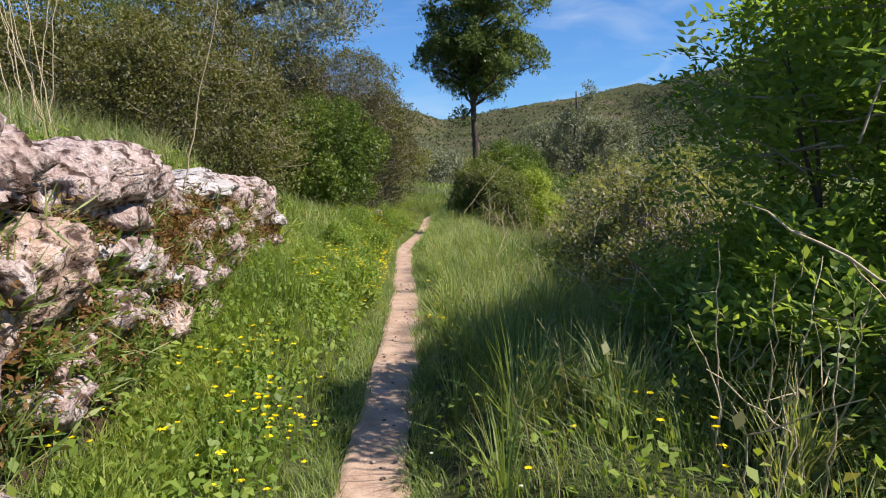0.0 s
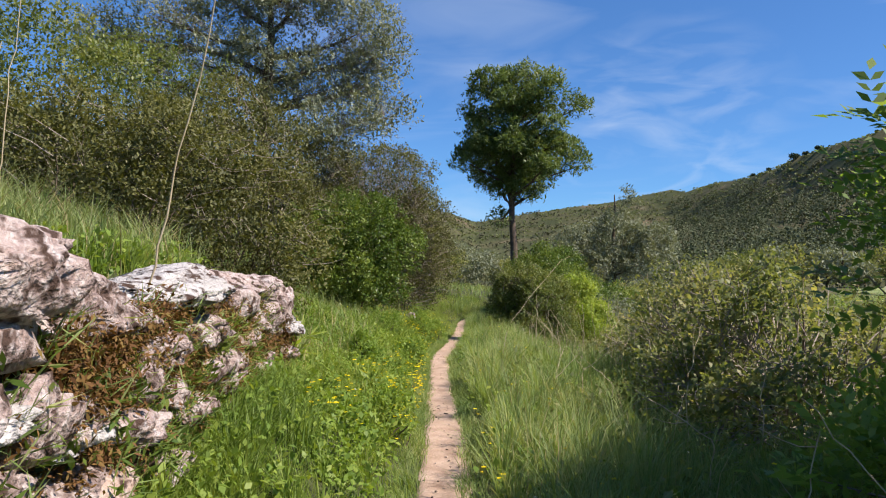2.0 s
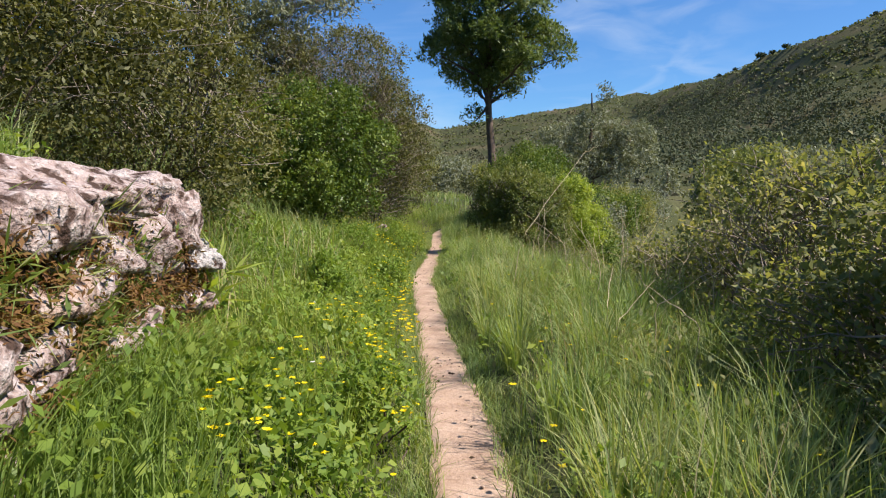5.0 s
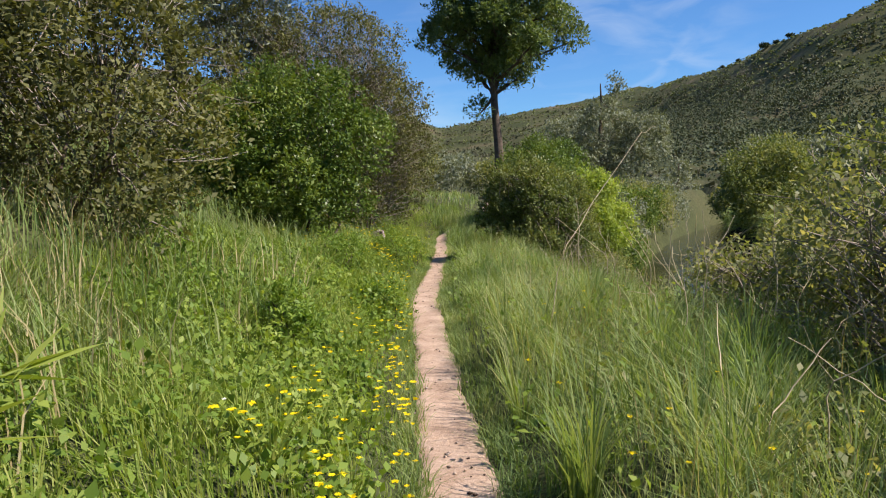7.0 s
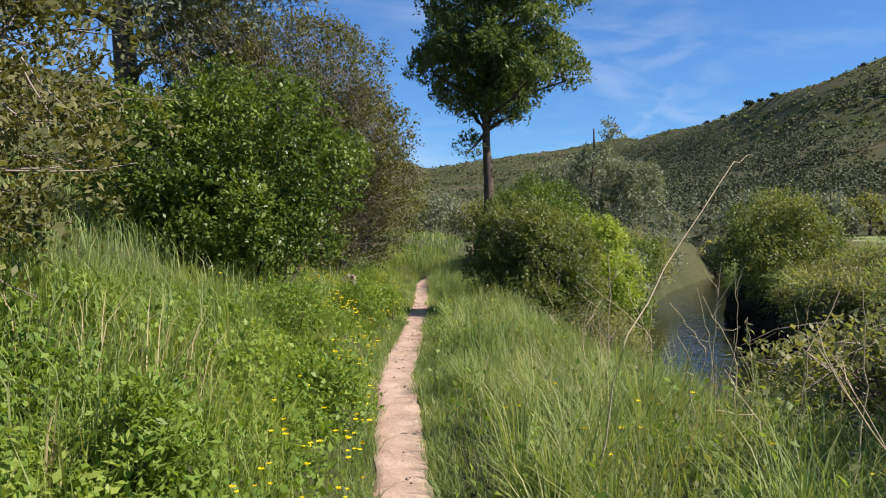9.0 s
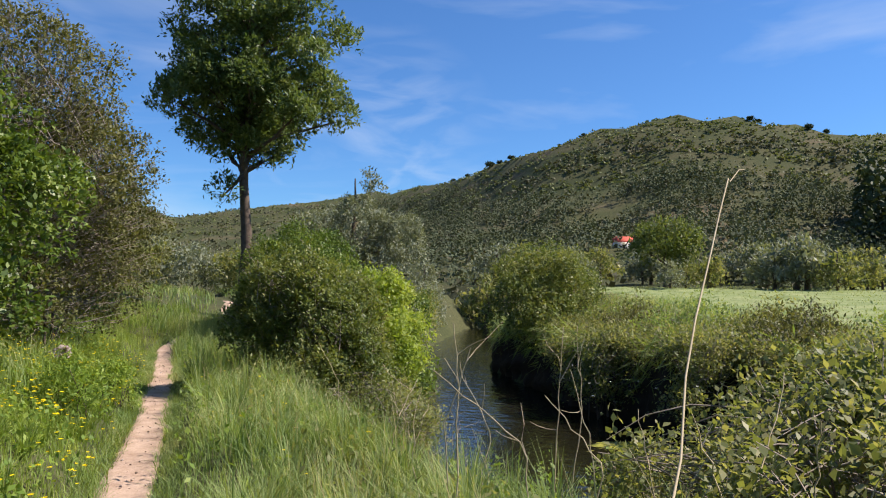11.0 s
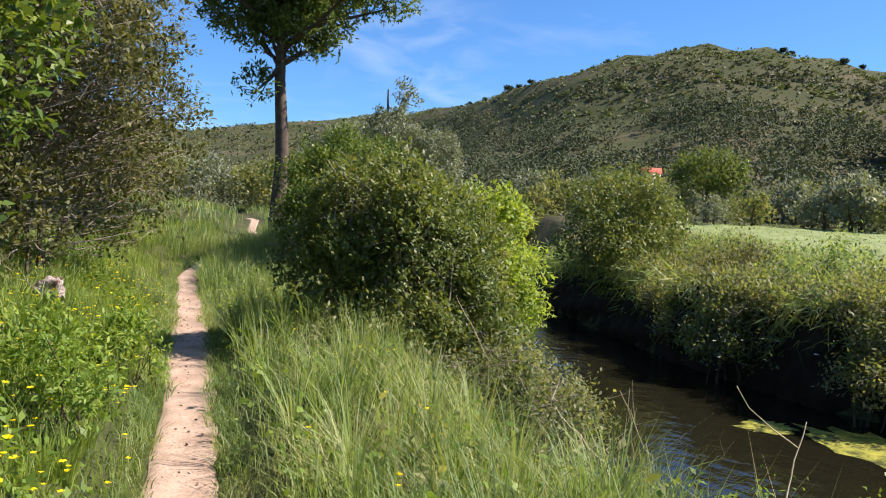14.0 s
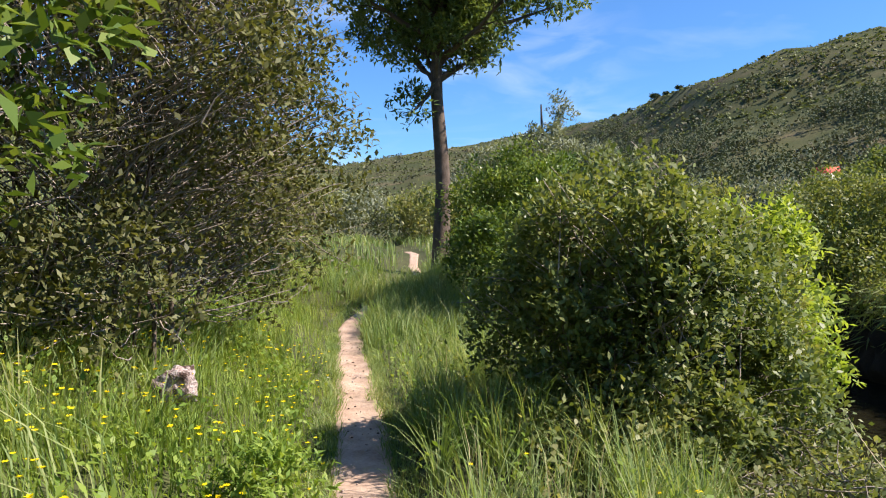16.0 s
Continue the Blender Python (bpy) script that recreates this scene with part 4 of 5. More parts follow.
BR = [(2.9, 9.0, [(2.8, 8.8, 0.8, 1.0, 1.2, 0.85), (3.8, 9.6, 0.4, 1.2, 1.3, 0.7), (2.1, 9.4, 0.40, 0.7, 1.1, 0.6), (2.2, 7.8, 0.35, 0.7, 0.8, 0.55)]),
      (3.2, 12.0, [(2.9, 11.6, 0.75, 1.0, 1.4, 0.9), (4.2, 12.6, 0.2, 1.3, 1.5, 0.8), (2.6, 12.9, 0.15, 0.8, 1.0, 0.6), (3.3, 11.0, 1.25, 0.6, 0.8, 0.6), (3.0, 13.2, 1.0, 0.8, 0.9, 0.95)]),
      (3.4, 15.0, [(3.5, 15.0, 0.2, 0.9, 1.4, 0.8), (4.6, 15.5, 0.5, 1.2, 1.4, 0.8), (4.2, 16.4, 0.2, 0.8, 0.9, 0.8), (2.7, 14.6, 0.25, 0.7, 1.0, 0.65), (3.1, 16.3, 0.05, 0.7, 0.8, 0.6)]),
      (4.2, 18.0, [(4.3, 18.0, -0.6, 0.8, 1.0, 0.5), (5.4, 17.3, -0.3, 1.0, 1.2, 0.7)])]
for i, (bx, by, lb) in enumerate(BR):
    plant("bramble_bush", bx, by, lb, BRAMBLE, "loose bramble bush with small pale green leaves", "shrub", 110 + i, 1550, 10, 0.064, 0.6, 0.17, 12, 700, group="brambles along the stream", gap=0.5, clump=0.22, inner=0.12)
plant("round_bush", 1.5, 24.0, [(1.2, 24.0, 1.35, 0.80, 1.0, 0.85), (1.6, 23.7, 0.8, 0.85, 0.9, 0.9), (0.85, 24.3, 0.8, 0.65, 1.0, 0.85), (1.8, 24.4, 1.15, 0.75, 1.0, 0.9), (1.2, 23.5, 0.2, 0.95, 0.8, 0.55), (2.2, 24.0, 0.3, 0.8, 0.9, 0.7), (2.3, 24.3, 0.9, 0.6, 0.8, 0.8)], OAK,
      "rounded dark green bush on the bank between path and stream", "shrub", 124, 6600, 10, 0.062, 0.5, 0.10, 14, 600, gap=0.1, clump=0.21, inner=0.3)
plant("bright_bush", 3.4, 25.0, [(2.95, 24.9, 1.1, 0.6, 0.7, 0.8), (3.2, 25.0, 0.3, 0.65, 0.7, 0.7), (3.5, 25.6, 0.6, 0.6, 0.6, 0.6)], BRIGHT,
      "fresh yellow-green bush next to the dark round bush", "shrub", 125, 1500, 10, 0.085, 0.42, 0.15, 8, clump=0.2)
plant("bank_weed_bush", 2.9, 24.6, [(2.6, 24.2, -0.4, 0.7, 0.8, 0.5), (3.2, 24.9, -0.7, 0.6, 0.8, 0.5), (3.5, 25.8, -0.5, 0.6, 0.8, 0.5)], BRAMBLE,
      "straggling green weeds on the steep bank", "shrub", 130, 900, 9, 0.06, 0.5, 0.18, 7, 200)
plant("waterside_bush", 2.7, 22.4, [(2.6, 22.4, -0.45, 0.6, 0.7, 0.4), (3.0, 23.3, -0.7, 0.6, 0.7, 0.4), (2.2, 22.9, -0.2, 0.6, 0.6, 0.4)], BRAMBLE,
      "low straggling bush at the water's edge", "shrub", 127, 1000, 9, 0.055, 0.5, 0.2, 8, 300, gap=0.35)
plant("willow_bush", 3.1, 32.0, [(3.0, 31.2, 1.5, 1.1, 1.2, 1.2), (2.6, 32.4, 2.2, 0.9, 1.1, 1.1), (3.9, 31.4, 1.0, 1.1, 1.3, 1.2), (3.4, 33.0, 2.0, 1.1, 1.2, 1.2), (1.75, 30.6, 1.0, 0.7, 1.0, 1.0), (1.95, 32.2, 1.7, 0.8, 1.0, 1.15)], RICH,
      "light green leafy bush beside the stream", "shrub", 128, 4200, 9, 0.085, 0.5, 0.16, 10, clump=0.3)
for i, by in enumerate((27.6, 30.4, 34.5, 38.5, 43.0, 48.0)):
    bx = float(river(by)[0]) - 1.3
    z0 = float(ground(bx, by)) + 0.3
    s = (0.95, 0.95, 1.1, 1.2, 1.3, 1.4)[i]
    plant("streamside_shrub", bx, by, [(bx, by, z0 + 0.5 * s, 1.1 * s, 1.5 * s, 0.9 * s), (bx - 0.9 * s, by - 0.7, z0 + 0.7 * s, 0.9 * s, 1.2 * s, 0.8 * s), (bx + 0.5, by + 1.0, z0, 0.9 * s, 1.2 * s, 0.8 * s)], (RICH, BRAMBLE, GREY)[i % 3],
          "rounded shrub on the bank of the stream", "shrub", 170 + i, 1000, 8, 0.12, 0.5, 0.24, 6, group="shrubs along the stream")
for i, (bx, by, s) in enumerate([(float(river(q)[1]) + 0.9, q, s) for q, s in ((14.5, 1.0), (17.5, 1.1), (20.0, 0.9), (22.6, 1.1), (25.2, 0.8), (27.6, 1.0), (30.2, 0.8), (32.8, 1.0))]):
    plant("far_bank_bramble", bx, by, [(bx + 0.4, by, 0.2, 1.2 * s, 1.6 * s, 0.40 * s), *([(bx - 0.7, by + 0.4, -0.2, 0.7 * s, 0.9 * s, 0.6 * s), (bx - 0.9, by - 0.3, -0.8, 0.4 * s, 0.6 * s, 0.5 * s)] if i in (0, 2, 3, 5, 6) else []), (bx, by - 1.1, 0.15, 1.0 * s, 1.2 * s, 0.45 * s)], BRAMBLE,
          "tangled bramble hanging over the dark far bank", "shrub", 240 + i, 800, 9, 0.08, 0.55, 0.24, 8, 300, group="brambles on the far bank", gap=0.35)
plant("bank_bush", 11.8, 35.5, [(11.8, 35.5, 1.9, 1.8, 1.8, 1.4), (12.9, 36.0, 1.5, 1.4, 1.5, 1.2), (10.8, 34.9, 1.0, 1.2, 1.2, 1.2), (11.5, 34.2, 0.6, 1.6, 1.2, 0.9)], OAK,
      "dark leafy bush on top of the far bank", "shrub", 126, 2400, 9, 0.11, 0.55, 0.22, 8)

# ---- shrubs: slope side ----
plant("slope_scrub", -5.2, 10.5, [(-5.2, 11.6, 2.7, 1.4, 1.4, 1.0), (-7.0, 11.0, 3.0, 1.6, 1.6, 1.1), (-4.4, 12.2, 2.6, 1.5, 1.6, 1.3), (-5.8, 12.4, 3.1, 1.7, 1.8, 1.2)], OLIVE_BROWN,
      "dull brown-green scrub on the slope above the wall", "shrub", 120, 4000, 10, 0.066, 0.5, 0.13, 12, 200, gap=0.05, clump=0.32, inner=0.35)
plant("tall_shrub", -4.4, 14.6, [(-4.2, 14.5, 2.2, 1.6, 1.7, 1.5), (-3.6, 13.9, 1.6, 1.0, 1.2, 0.9), (-4.8, 15.2, 3.7, 1.6, 1.7, 1.5), (-5.4, 14.2, 2.8, 1.6, 1.6, 1.6)], OLIVE_BROWN,
      "tall brown-green shrub with yellowish shoots beside the verge", "shrub", 121, 4600, 10, 0.066, 0.5, 0.13, 12, 420, gap=0.05, clump=0.32, inner=0.35)
plant("green_bush", -3.3, 20.3, [(-3.15, 20.3, 2.75, 1.25, 1.2, 1.1), (-4.3, 20.0, 2.3, 1.15, 1.2, 1.1), (-2.5, 20.6, 2.2, 0.95, 1.0, 1.0), (-3.3, 19.6, 1.6, 1.0, 0.9, 0.8), (-4.4, 20.2, 1.5, 0.9, 0.9, 0.9), (-2.75, 19.9, 1.3, 0.9, 0.8, 0.7), (-3.8, 19.5, 1.1, 0.9, 0.7, 0.6)], RICH,
      "rounded rich green bush on the grassy slope", "shrub", 122, 4600, 10, 0.074, 0.55, 0.11, 10, gap=0.1, clump=0.30, inner=0.3)
plant("brown_bush", -3.0, 25.0, [(-2.2, 24.9, 2.7, 1.25, 1.3, 1.5), (-2.0, 26.0, 2.7, 1.3, 1.8, 1.9), (-3.3, 24.9, 4.4, 1.9, 2.0, 1.5), (-4.6, 23.9, 2.8, 1.6, 1.5, 2.1), (-5.0, 24.4, 4.6, 1.3, 1.4, 1.3), (-1.9, 27.0, 1.6, 1.1, 1.3, 1.3), (-3.1, 24.5, 1.2, 1.2, 0.9, 0.9)], OLIVE_BROWN,
      "tall dense bush of brownish leaves with bare grey twigs below", "shrub", 123, 8800, 10, 0.068, 0.5, 0.13, 18, 2300, gap=0.05, clump=0.32, inner=0.3)
plant("back_scrub", -8.6, 15.5, [(-8.6, 15.5, 4.6, 2.2, 2.2, 1.9), (-10.6, 14.0, 4.8, 2.2, 2.2, 1.8), (-7.4, 17.5, 5.0, 2.0, 2.0, 1.8)], OAK,
      "dark evergreen scrub high on the slope", "shrub", 129, 2600, 9, 0.09, 0.5, 0.22, 8)
for i, (bx, by, s) in enumerate([(-2.1, 17.3, 0.34), (-0.98, 8.6, 0.22), (-1.6, 20.6, 0.34), (-1.9, 12.8, 0.26), (-1.35, 15.2, 0.24), (-1.25, 22.4, 0.26)]):
    z0 = float(ground(bx, by))
    plant("leafy_herb_clump", bx, by, [(bx, by, z0 + s * 0.8, s, s, s * 0.9), (bx + s * 0.7, by - s * 0.6, z0 + s * 0.5, s * 0.7, s * 0.7, s * 0.7)], HERB,
          "upright leafy green herb clump in the verge grass", "plant", 150 + i, 170, 10, 0.06, 0.32, 0.09, 9, stem_r=0.006, group="herb clumps on the verge")


# ---- trees ----
def tree(name, x, y, height, crown, leafmat, label, seed, twigs, leaf, trunk_r, per=10, spread=0.28, brush=0, low=0.3, gap=0.25, group="", clump=0.0, inner=0.25):
    """Tapered trunk, limbs and a leafy crown; lobes are relative to the foot."""
    rng = np.random.RandomState(seed)
    z0 = float(ground(x, y))
    root = new(name)
    root.location = (x, y, z0)
    tagged(root, label, "tree", group)
    s = np.linspace(0, 4, 14)
    knots = ((0, 0.10, -0.10, 0.06, 0), (0, 0.05, -0.04, 0, 0), (-0.15, height * 0.2, height * 0.42, height * 0.7, height * 0.9))
    tp = np.stack([np.interp(s, range(5), kx) for kx in knots], -1)
    v, q = tubes([(tp, trunk_r, trunk_r * 0.2)], 10)
    part("trunk", build_mesh("trunk", v, q, smooth=True), BARK, root, "dark rough bark")
    L = np.asarray(crown, float)
    fine = []
    for c in L:
        zt = np.clip(c[2] - 0.9, height * low, height * 0.85)
        a = np.array([np.interp(zt, tp[:, 2], tp[:, 0]), np.interp(zt, tp[:, 2], tp[:, 1]), zt])
        limb = bent(rng, a, c[:3], 6, 0.06)
        v, q = tubes([(limb, trunk_r * 0.35, 0.02)], 6)
        part("limb", build_mesh("limb", v, q, smooth=True), BARK, root)
        for _ in range(5 + brush):
            e = c[:3] + unit(rng.normal(0, 1, 3)) * c[3:6] * rng.uniform(0.5, 1.15 if brush > 9 else 0.8)
            fine.append((bent(rng, limb[rng.randint(2, 6)], e, 5, 0.06), 0.008 if brush > 9 else 0.02, 0.003))
    v, q = tubes(fine, 4)
    tagged(part("branchwork", build_mesh("branchwork", v, q), TWIG if brush else BARK, root), kind="stuff")
    me, _ = crown_mesh("crown", rng, crown, twigs, per, leaf, 0.4, spread, inner, gap=gap, clump=clump)
    part("crown", me, leafmat, root)
    return root


rng = np.random.RandomState(9)
ASH_CROWN = []
for zc, rad, count in ((10.5, 0.6, 2), (9.7, 1.5, 5), (8.6, 2.1, 6), (7.6, 2.3, 7), (6.6, 2.6, 8), (5.9, 2.1, 5), (8.6, 0.6, 3), (7.2, 0.9, 4), (6.1, 0.8, 3), (5.4, 1.1, 3)):
    for i in range(count):
        a = 6.28 * (i + rng.uniform(-0.35, 0.35)) / count
        q = rad * rng.uniform(0.62, 1.22)
        r = rng.uniform(0.5, 1.05) * (0.6 if zc < 5.5 else 1.0)
        ASH_CROWN.append((q * math.cos(a) + 0.2, q * math.sin(a), zc + rng.uniform(-0.45, 0.4), r, r, r * 0.75))
ASH_CROWN += [(-0.7, -0.2, 3.6, 0.38, 0.38, 0.5), (0.45, 0, 4.8, 0.55, 0.55, 0.5), (-0.35, 0.2, 5.2, 0.6, 0.6, 0.5), (1.0, -0.2, 5.0, 0.5, 0.5, 0.45), (0.1, -0.4, 5.7, 0.7, 0.7, 0.6)]
tree("ash_tree", 1.5, 35.5, 10.4, ASH_CROWN, TREE, "slender tree with a dark bare trunk and broad green crown", 200, 7600, 0.15, 0.22, per=9, spread=0.17, low=0.42, gap=0.35, clump=0.30, inner=0.15)
GREY_CROWN = [(0.2, 0, 6.0, 1.5, 1.5, 1.3), (1.5, 0, 5.4, 1.4, 1.5, 1.3), (-1.6, 0, 6.2, 1.5, 1.5, 1.3), (2.3, 0.2, 7.4, 1.3, 1.4, 1.3), (0.8, -0.4, 8.2, 1.6, 1.6, 1.4), (-1.0, 0.5, 8.4, 1.6, 1.5, 1.4), (1.8, 0, 9.4, 1.3, 1.3, 1.1), (0.2, 0.4, 10.2, 1.4, 1.4, 1.0),
              (-2.8, -0.4, 7.6, 1.5, 1.4, 1.3), (-3.6, -0.5, 5.8, 1.3, 1.3, 1.1), (-4.6, -0.3, 6.8, 1.2, 1.2, 1.0), (-2.2, 0, 9.6, 1.3, 1.3, 1.0), (2.6, 0, 5.6, 1.0, 1.1, 1.0), (0, 0, 4.2, 1.6, 1.5, 1.1), (-2.4, 0, 4.2, 1.5, 1.5, 1.1), (2.2, -1.0, 4.0, 1.3, 1.2, 1.2), (3.1, -0.4, 4.6, 1.0, 1.0, 1.0), (2.9, 0, 6.6, 0.9, 0.9, 0.9), (1.4, -1.2, 2.8, 1.4, 1.2, 1.2)]
GREY_CROWN = [(cx * 1.25, cy, cz, rx * 1.1, ry, rz) for cx, cy, cz, rx, ry, rz in GREY_CROWN]
tree("grey_tree", -7.1, 25.5, 9.8, GREY_CROWN, GREY, "grey lichen-covered tree, half bare, above the shrubs", 201, 9500, 0.125, 0.32, 8, 0.20, 80, 0.25, clump=0.45, inner=0.35)
tree("olive_tree", 10.0, 57.0, 8.0, [(-2.4, 0, 2.9, 2.2, 2.2, 2.0), (0.2, 0, 3.8, 2.2, 2.2, 2.2), (2.6, 0, 3.0, 2.1, 2.2, 2.1), (-0.9, -0.8, 1.8, 2.4, 1.6, 1.5), (1.6, -0.6, 2.0, 2.0, 1.6, 1.5), (1.0, 0, 6.4, 0.6, 0.6, 1.4)], GREY,
     "silver-grey olive tree with a slim leader", 202, 2800, 0.20, 0.2, 9, 0.24, 6, 0.15, gap=0.1, clump=0.5)
for i, (bx, by, s) in enumerate([(-3.5, 50, 1.8), (0.5, 56, 1.8), (3.8, 53, 1.7), (-7.0, 46, 2.0), (6.5, 62, 2.2), (-2.0, 62, 2.2)]):
    z0 = float(ground(bx, by))
    plant("far_shrub", bx, by, [(bx, by, z0 + s * 0.7, s, s, s * 0.85), (bx + s * 0.8, by, z0 + s * 0.5, s * 0.8, s * 0.8, s * 0.7), (bx - s * 0.8, by, z0 + s * 0.5, s * 0.8, s * 0.8, s * 0.7)], GREY if i % 2 else BRAMBLE,
          "greyish green shrub beyond the bend of the path", "shrub", 160 + i, 600, 8, 0.20, 0.5, 0.35, 5, group="shrubs beyond the bend")
tree("round_oak", 42.0, 69.0, 6.5, [(0, 0, 4.2, 2.8, 2.8, 2.0), (-1.8, 0, 3.2, 2.0, 2.0, 1.8), (1.9, 0, 3.2, 2.0, 2.0, 1.8)], OAK, "dark round oak at the far edge of the meadow", 203, 900, 0.35, 0.3, 8, 0.5)

# olive grove behind the meadow
rng = np.random.RandomState(61)
models = [tree("grove_olive", 30 + 6 * i, 80.0, 4.2, [(0, 0, 1.9, 1.8, 1.8, 1.5), (1.3, 0.3, 1.1, 1.5, 1.4, 1.1), (-1.3, 0, 1.2, 1.6, 1.4, 1.1), (0.3 - 0.5 * i, 0, 2.9, 1.1, 1.1, 1.0)], GREY if i < 2 else BRAMBLE,
               "silver-grey olive tree at the foot of the hill", 210 + i, 180, 0.42, 0.18, 7, 0.45, 0, 0.15, group="olive grove") for i in range(3)]
for i in range(64):
    az, r = radians(rng.uniform(17, 62)), rng.uniform(63, 98)
    if 31.8 < math.degrees(az) < 35.5:
        continue
    x, y = r * math.sin(az), 14 + r * math.cos(az)
    m = pose(x, y, float(on_sheet(x, y)) - 0.1, 0, 0, rng.uniform(0, 360)) @ Matrix.Scale(rng.uniform(0.55, 1.25), 4)
    copy_thing(models[i % 3], m)

# ---- wooded hill ----
def far_wood(name, rng, n, az0, az1, q0, q1, keep, h, w, leaf, per, material, label):
    """Many distant plants, too far to count, as leaf clumps on the slope."""
    az = np.radians(rng.uniform(az0, az1, n))
    _, dist = ridge(np.degrees(az))
    r = 65 + (dist - 65) * np.sqrt(rng.uniform(q0 ** 2, q1 ** 2, n))
    x, y = r * np.sin(az), 14 + r * np.cos(az)
    k = rng.rand(n) < keep(x, y, (r - 65) / (dist - 65))
    x, y = x[k], y[k]
    n = len(x)
    z = on_sheet(x, y) - 0.15
    hs = h * rng.uniform(0.6, 1.35, n)
    u = rng.uniform(0, 1, (n, per)) ** 0.8
    rad = w * (1.05 - 0.75 * u) * np.sqrt(rng.rand(n, per))
    a = rng.uniform(0, 6.28, (n, per))
    c = np.stack([x[:, None] + rad * np.cos(a), y[:, None] + rad * np.sin(a), z[:, None] + hs[:, None] * (0.12 + 0.88 * u)], -1)
    k = n * per
    ln = leaf * rng.uniform(0.6, 1.3, k)
    al = unit(rng.normal(0, 1, (k, 3)))
    nr = unit(rng.normal(0, 0.45, (k, 3)) + np.array([0.25, -0.25, 0.8]))
    v, q = leaf_geo(c.reshape(-1, 3) - al * ln[:, None] * 0.5, al, nr, ln, ln * 0.8)
    return tagged(part(name, build_mesh(name, v, q), material), label, "woodland", kind="stuff")


rng = np.random.RandomState(71)
def bare_patch(x, y, q):
    """Cleared reddish ground in the middle of the slope."""
    az = np.degrees(np.arctan2(x, y - 14))
    return 0.8 * np.exp(-((az - 32) / 3.2) ** 2 - ((q - 0.62) / 0.09) ** 2)


far_wood("pine_wood", rng, 11000, 15, 66, 0.06, 0.90, lambda x, y, q: np.clip(0.62 + 0.55 * wave(x, y, 26, 81) - 1.6 * (q > 0.73) * (np.degrees(np.arctan2(x, y - 14)) > 23) - 1.0 * bare_patch(x, y, q), 0.0, 1), 4.4, 1.1, 0.52, 16, PINE, "dark pine wood scattered over the hillside")
far_wood("hill_scrub", rng, 14000, -30, 75, 0.0, 1.0, lambda x, y, q: np.clip(0.55 + 0.5 * wave(x, y, 30, 82) - 0.5 * bare_patch(x, y, q) - 1.5 * (q > 0.92) * (np.degrees(np.arctan2(x, y - 14)) > 5), 0, 1), 1.2, 1.3, 0.9, 6, SCRUB, "low grey-green scrub covering the hills")
far_wood("hilltop_scrub", rng, 7000, -10, 60, 0.74, 1.0, lambda x, y, q: np.clip(0.5 + 0.5 * wave(x, y, 14, 84), 0.1, 1), 0.6, 1.3, 0.8, 6, HILLTOP, "fresh green scrub on the open hilltop")
far_wood("dark_pine_stand", rng, 620, 49.6, 70, 0.34, 0.60, lambda x, y, q: np.clip((np.degrees(np.arctan2(x, y - 14)) - 49.0) / 3 + 0.4 * wave(x, y, 8, 83), 0, 0.95), 14, 2.6, 1.05, 72, PINE_DARK, "tall dark pine stand on the near shoulder of the hill")
far_wood("slope_wood", rng, 700, -75, -14, 0.0, 0.7, lambda x, y, q: np.clip(0.5 + 0.6 * wave(x, y, 30, 83), 0.1, 1), 4, 1.8, 1.5, 16, SCRUB, "scrub and small trees on the slope behind")
RIDGE_PINES = [23.6, 20.8, 21.9, 24.4, 25.3, 29.0, 30.8, 42.7, 43.2, 46.5, 47.6]
base_pine = tree("ridge_pine", 0, 280, 4.4, [(0, 0, 3.4, 2.0, 2.0, 1.0), (1.0, 0, 3.1, 1.6, 1.6, 0.9), (-1.0, 0, 3.0, 1.5, 1.5, 0.9)], PINE_DARK, "flat-topped umbrella pine on the skyline", 220, 110, 0.9, 0.25, 8, 0.6, 0, 0.5, group="pines on the ridge")
for i, az in enumerate(RIDGE_PINES):
    _, dist = ridge(az)
    dist = float(dist) - 3
    x, y = dist * math.sin(radians(az)), 14 + dist * math.cos(radians(az))
    m = pose(x, y, float(on_sheet(x, y)) - 1.0, 0, 0, 40 * i) @ Matrix.Scale((0.72, 0.6, 0.66, 0.7, 0.75, 0.45, 0.5, 0.7, 0.6, 0.75, 0.6)[i], 4)
    if i == 0:
        base_pine.matrix_basis = m
    else:
        copy_thing(base_pine, m)

# house under the hill
ROOF = rough_mat("red_roof_tiles", [(0.3, (0.45, 0.07, 0.05)), (0.7, (0.62, 0.14, 0.09))], 1.0, 12, 0.4, 0.8)
PLASTER = rough_mat("white_plaster", [(0.3, (0.66, 0.63, 0.58)), (0.7, (0.80, 0.78, 0.74))], 0.6, 10, 0.1, 0.9)
DARK = rough_mat("dark_opening", [(0.3, (0.02, 0.02, 0.02)), (0.7, (0.05, 0.05, 0.05))], 2, 20, 0.1, 0.6)
house = new("house")
hx, hy = 70.0, 118.0
house.matrix_basis = pose(hx, hy, float(ground(hx, hy)) - 1.1, 0, 0, -30) @ Matrix.Scale(0.6, 4)
tagged(house, "small white house with a red tiled roof", "house")


def box_mesh(name, x0, x1, y0, y1, z0, z1):
    v = [(x, y, z) for z in (z0, z1) for y in (y0, y1) for x in (x0, x1)]
    return build_mesh(name, v, [(0, 2, 3, 1), (4, 5, 7, 6), (0, 1, 5, 4), (2, 6, 7, 3), (0, 4, 6, 2), (1, 3, 7, 5)])


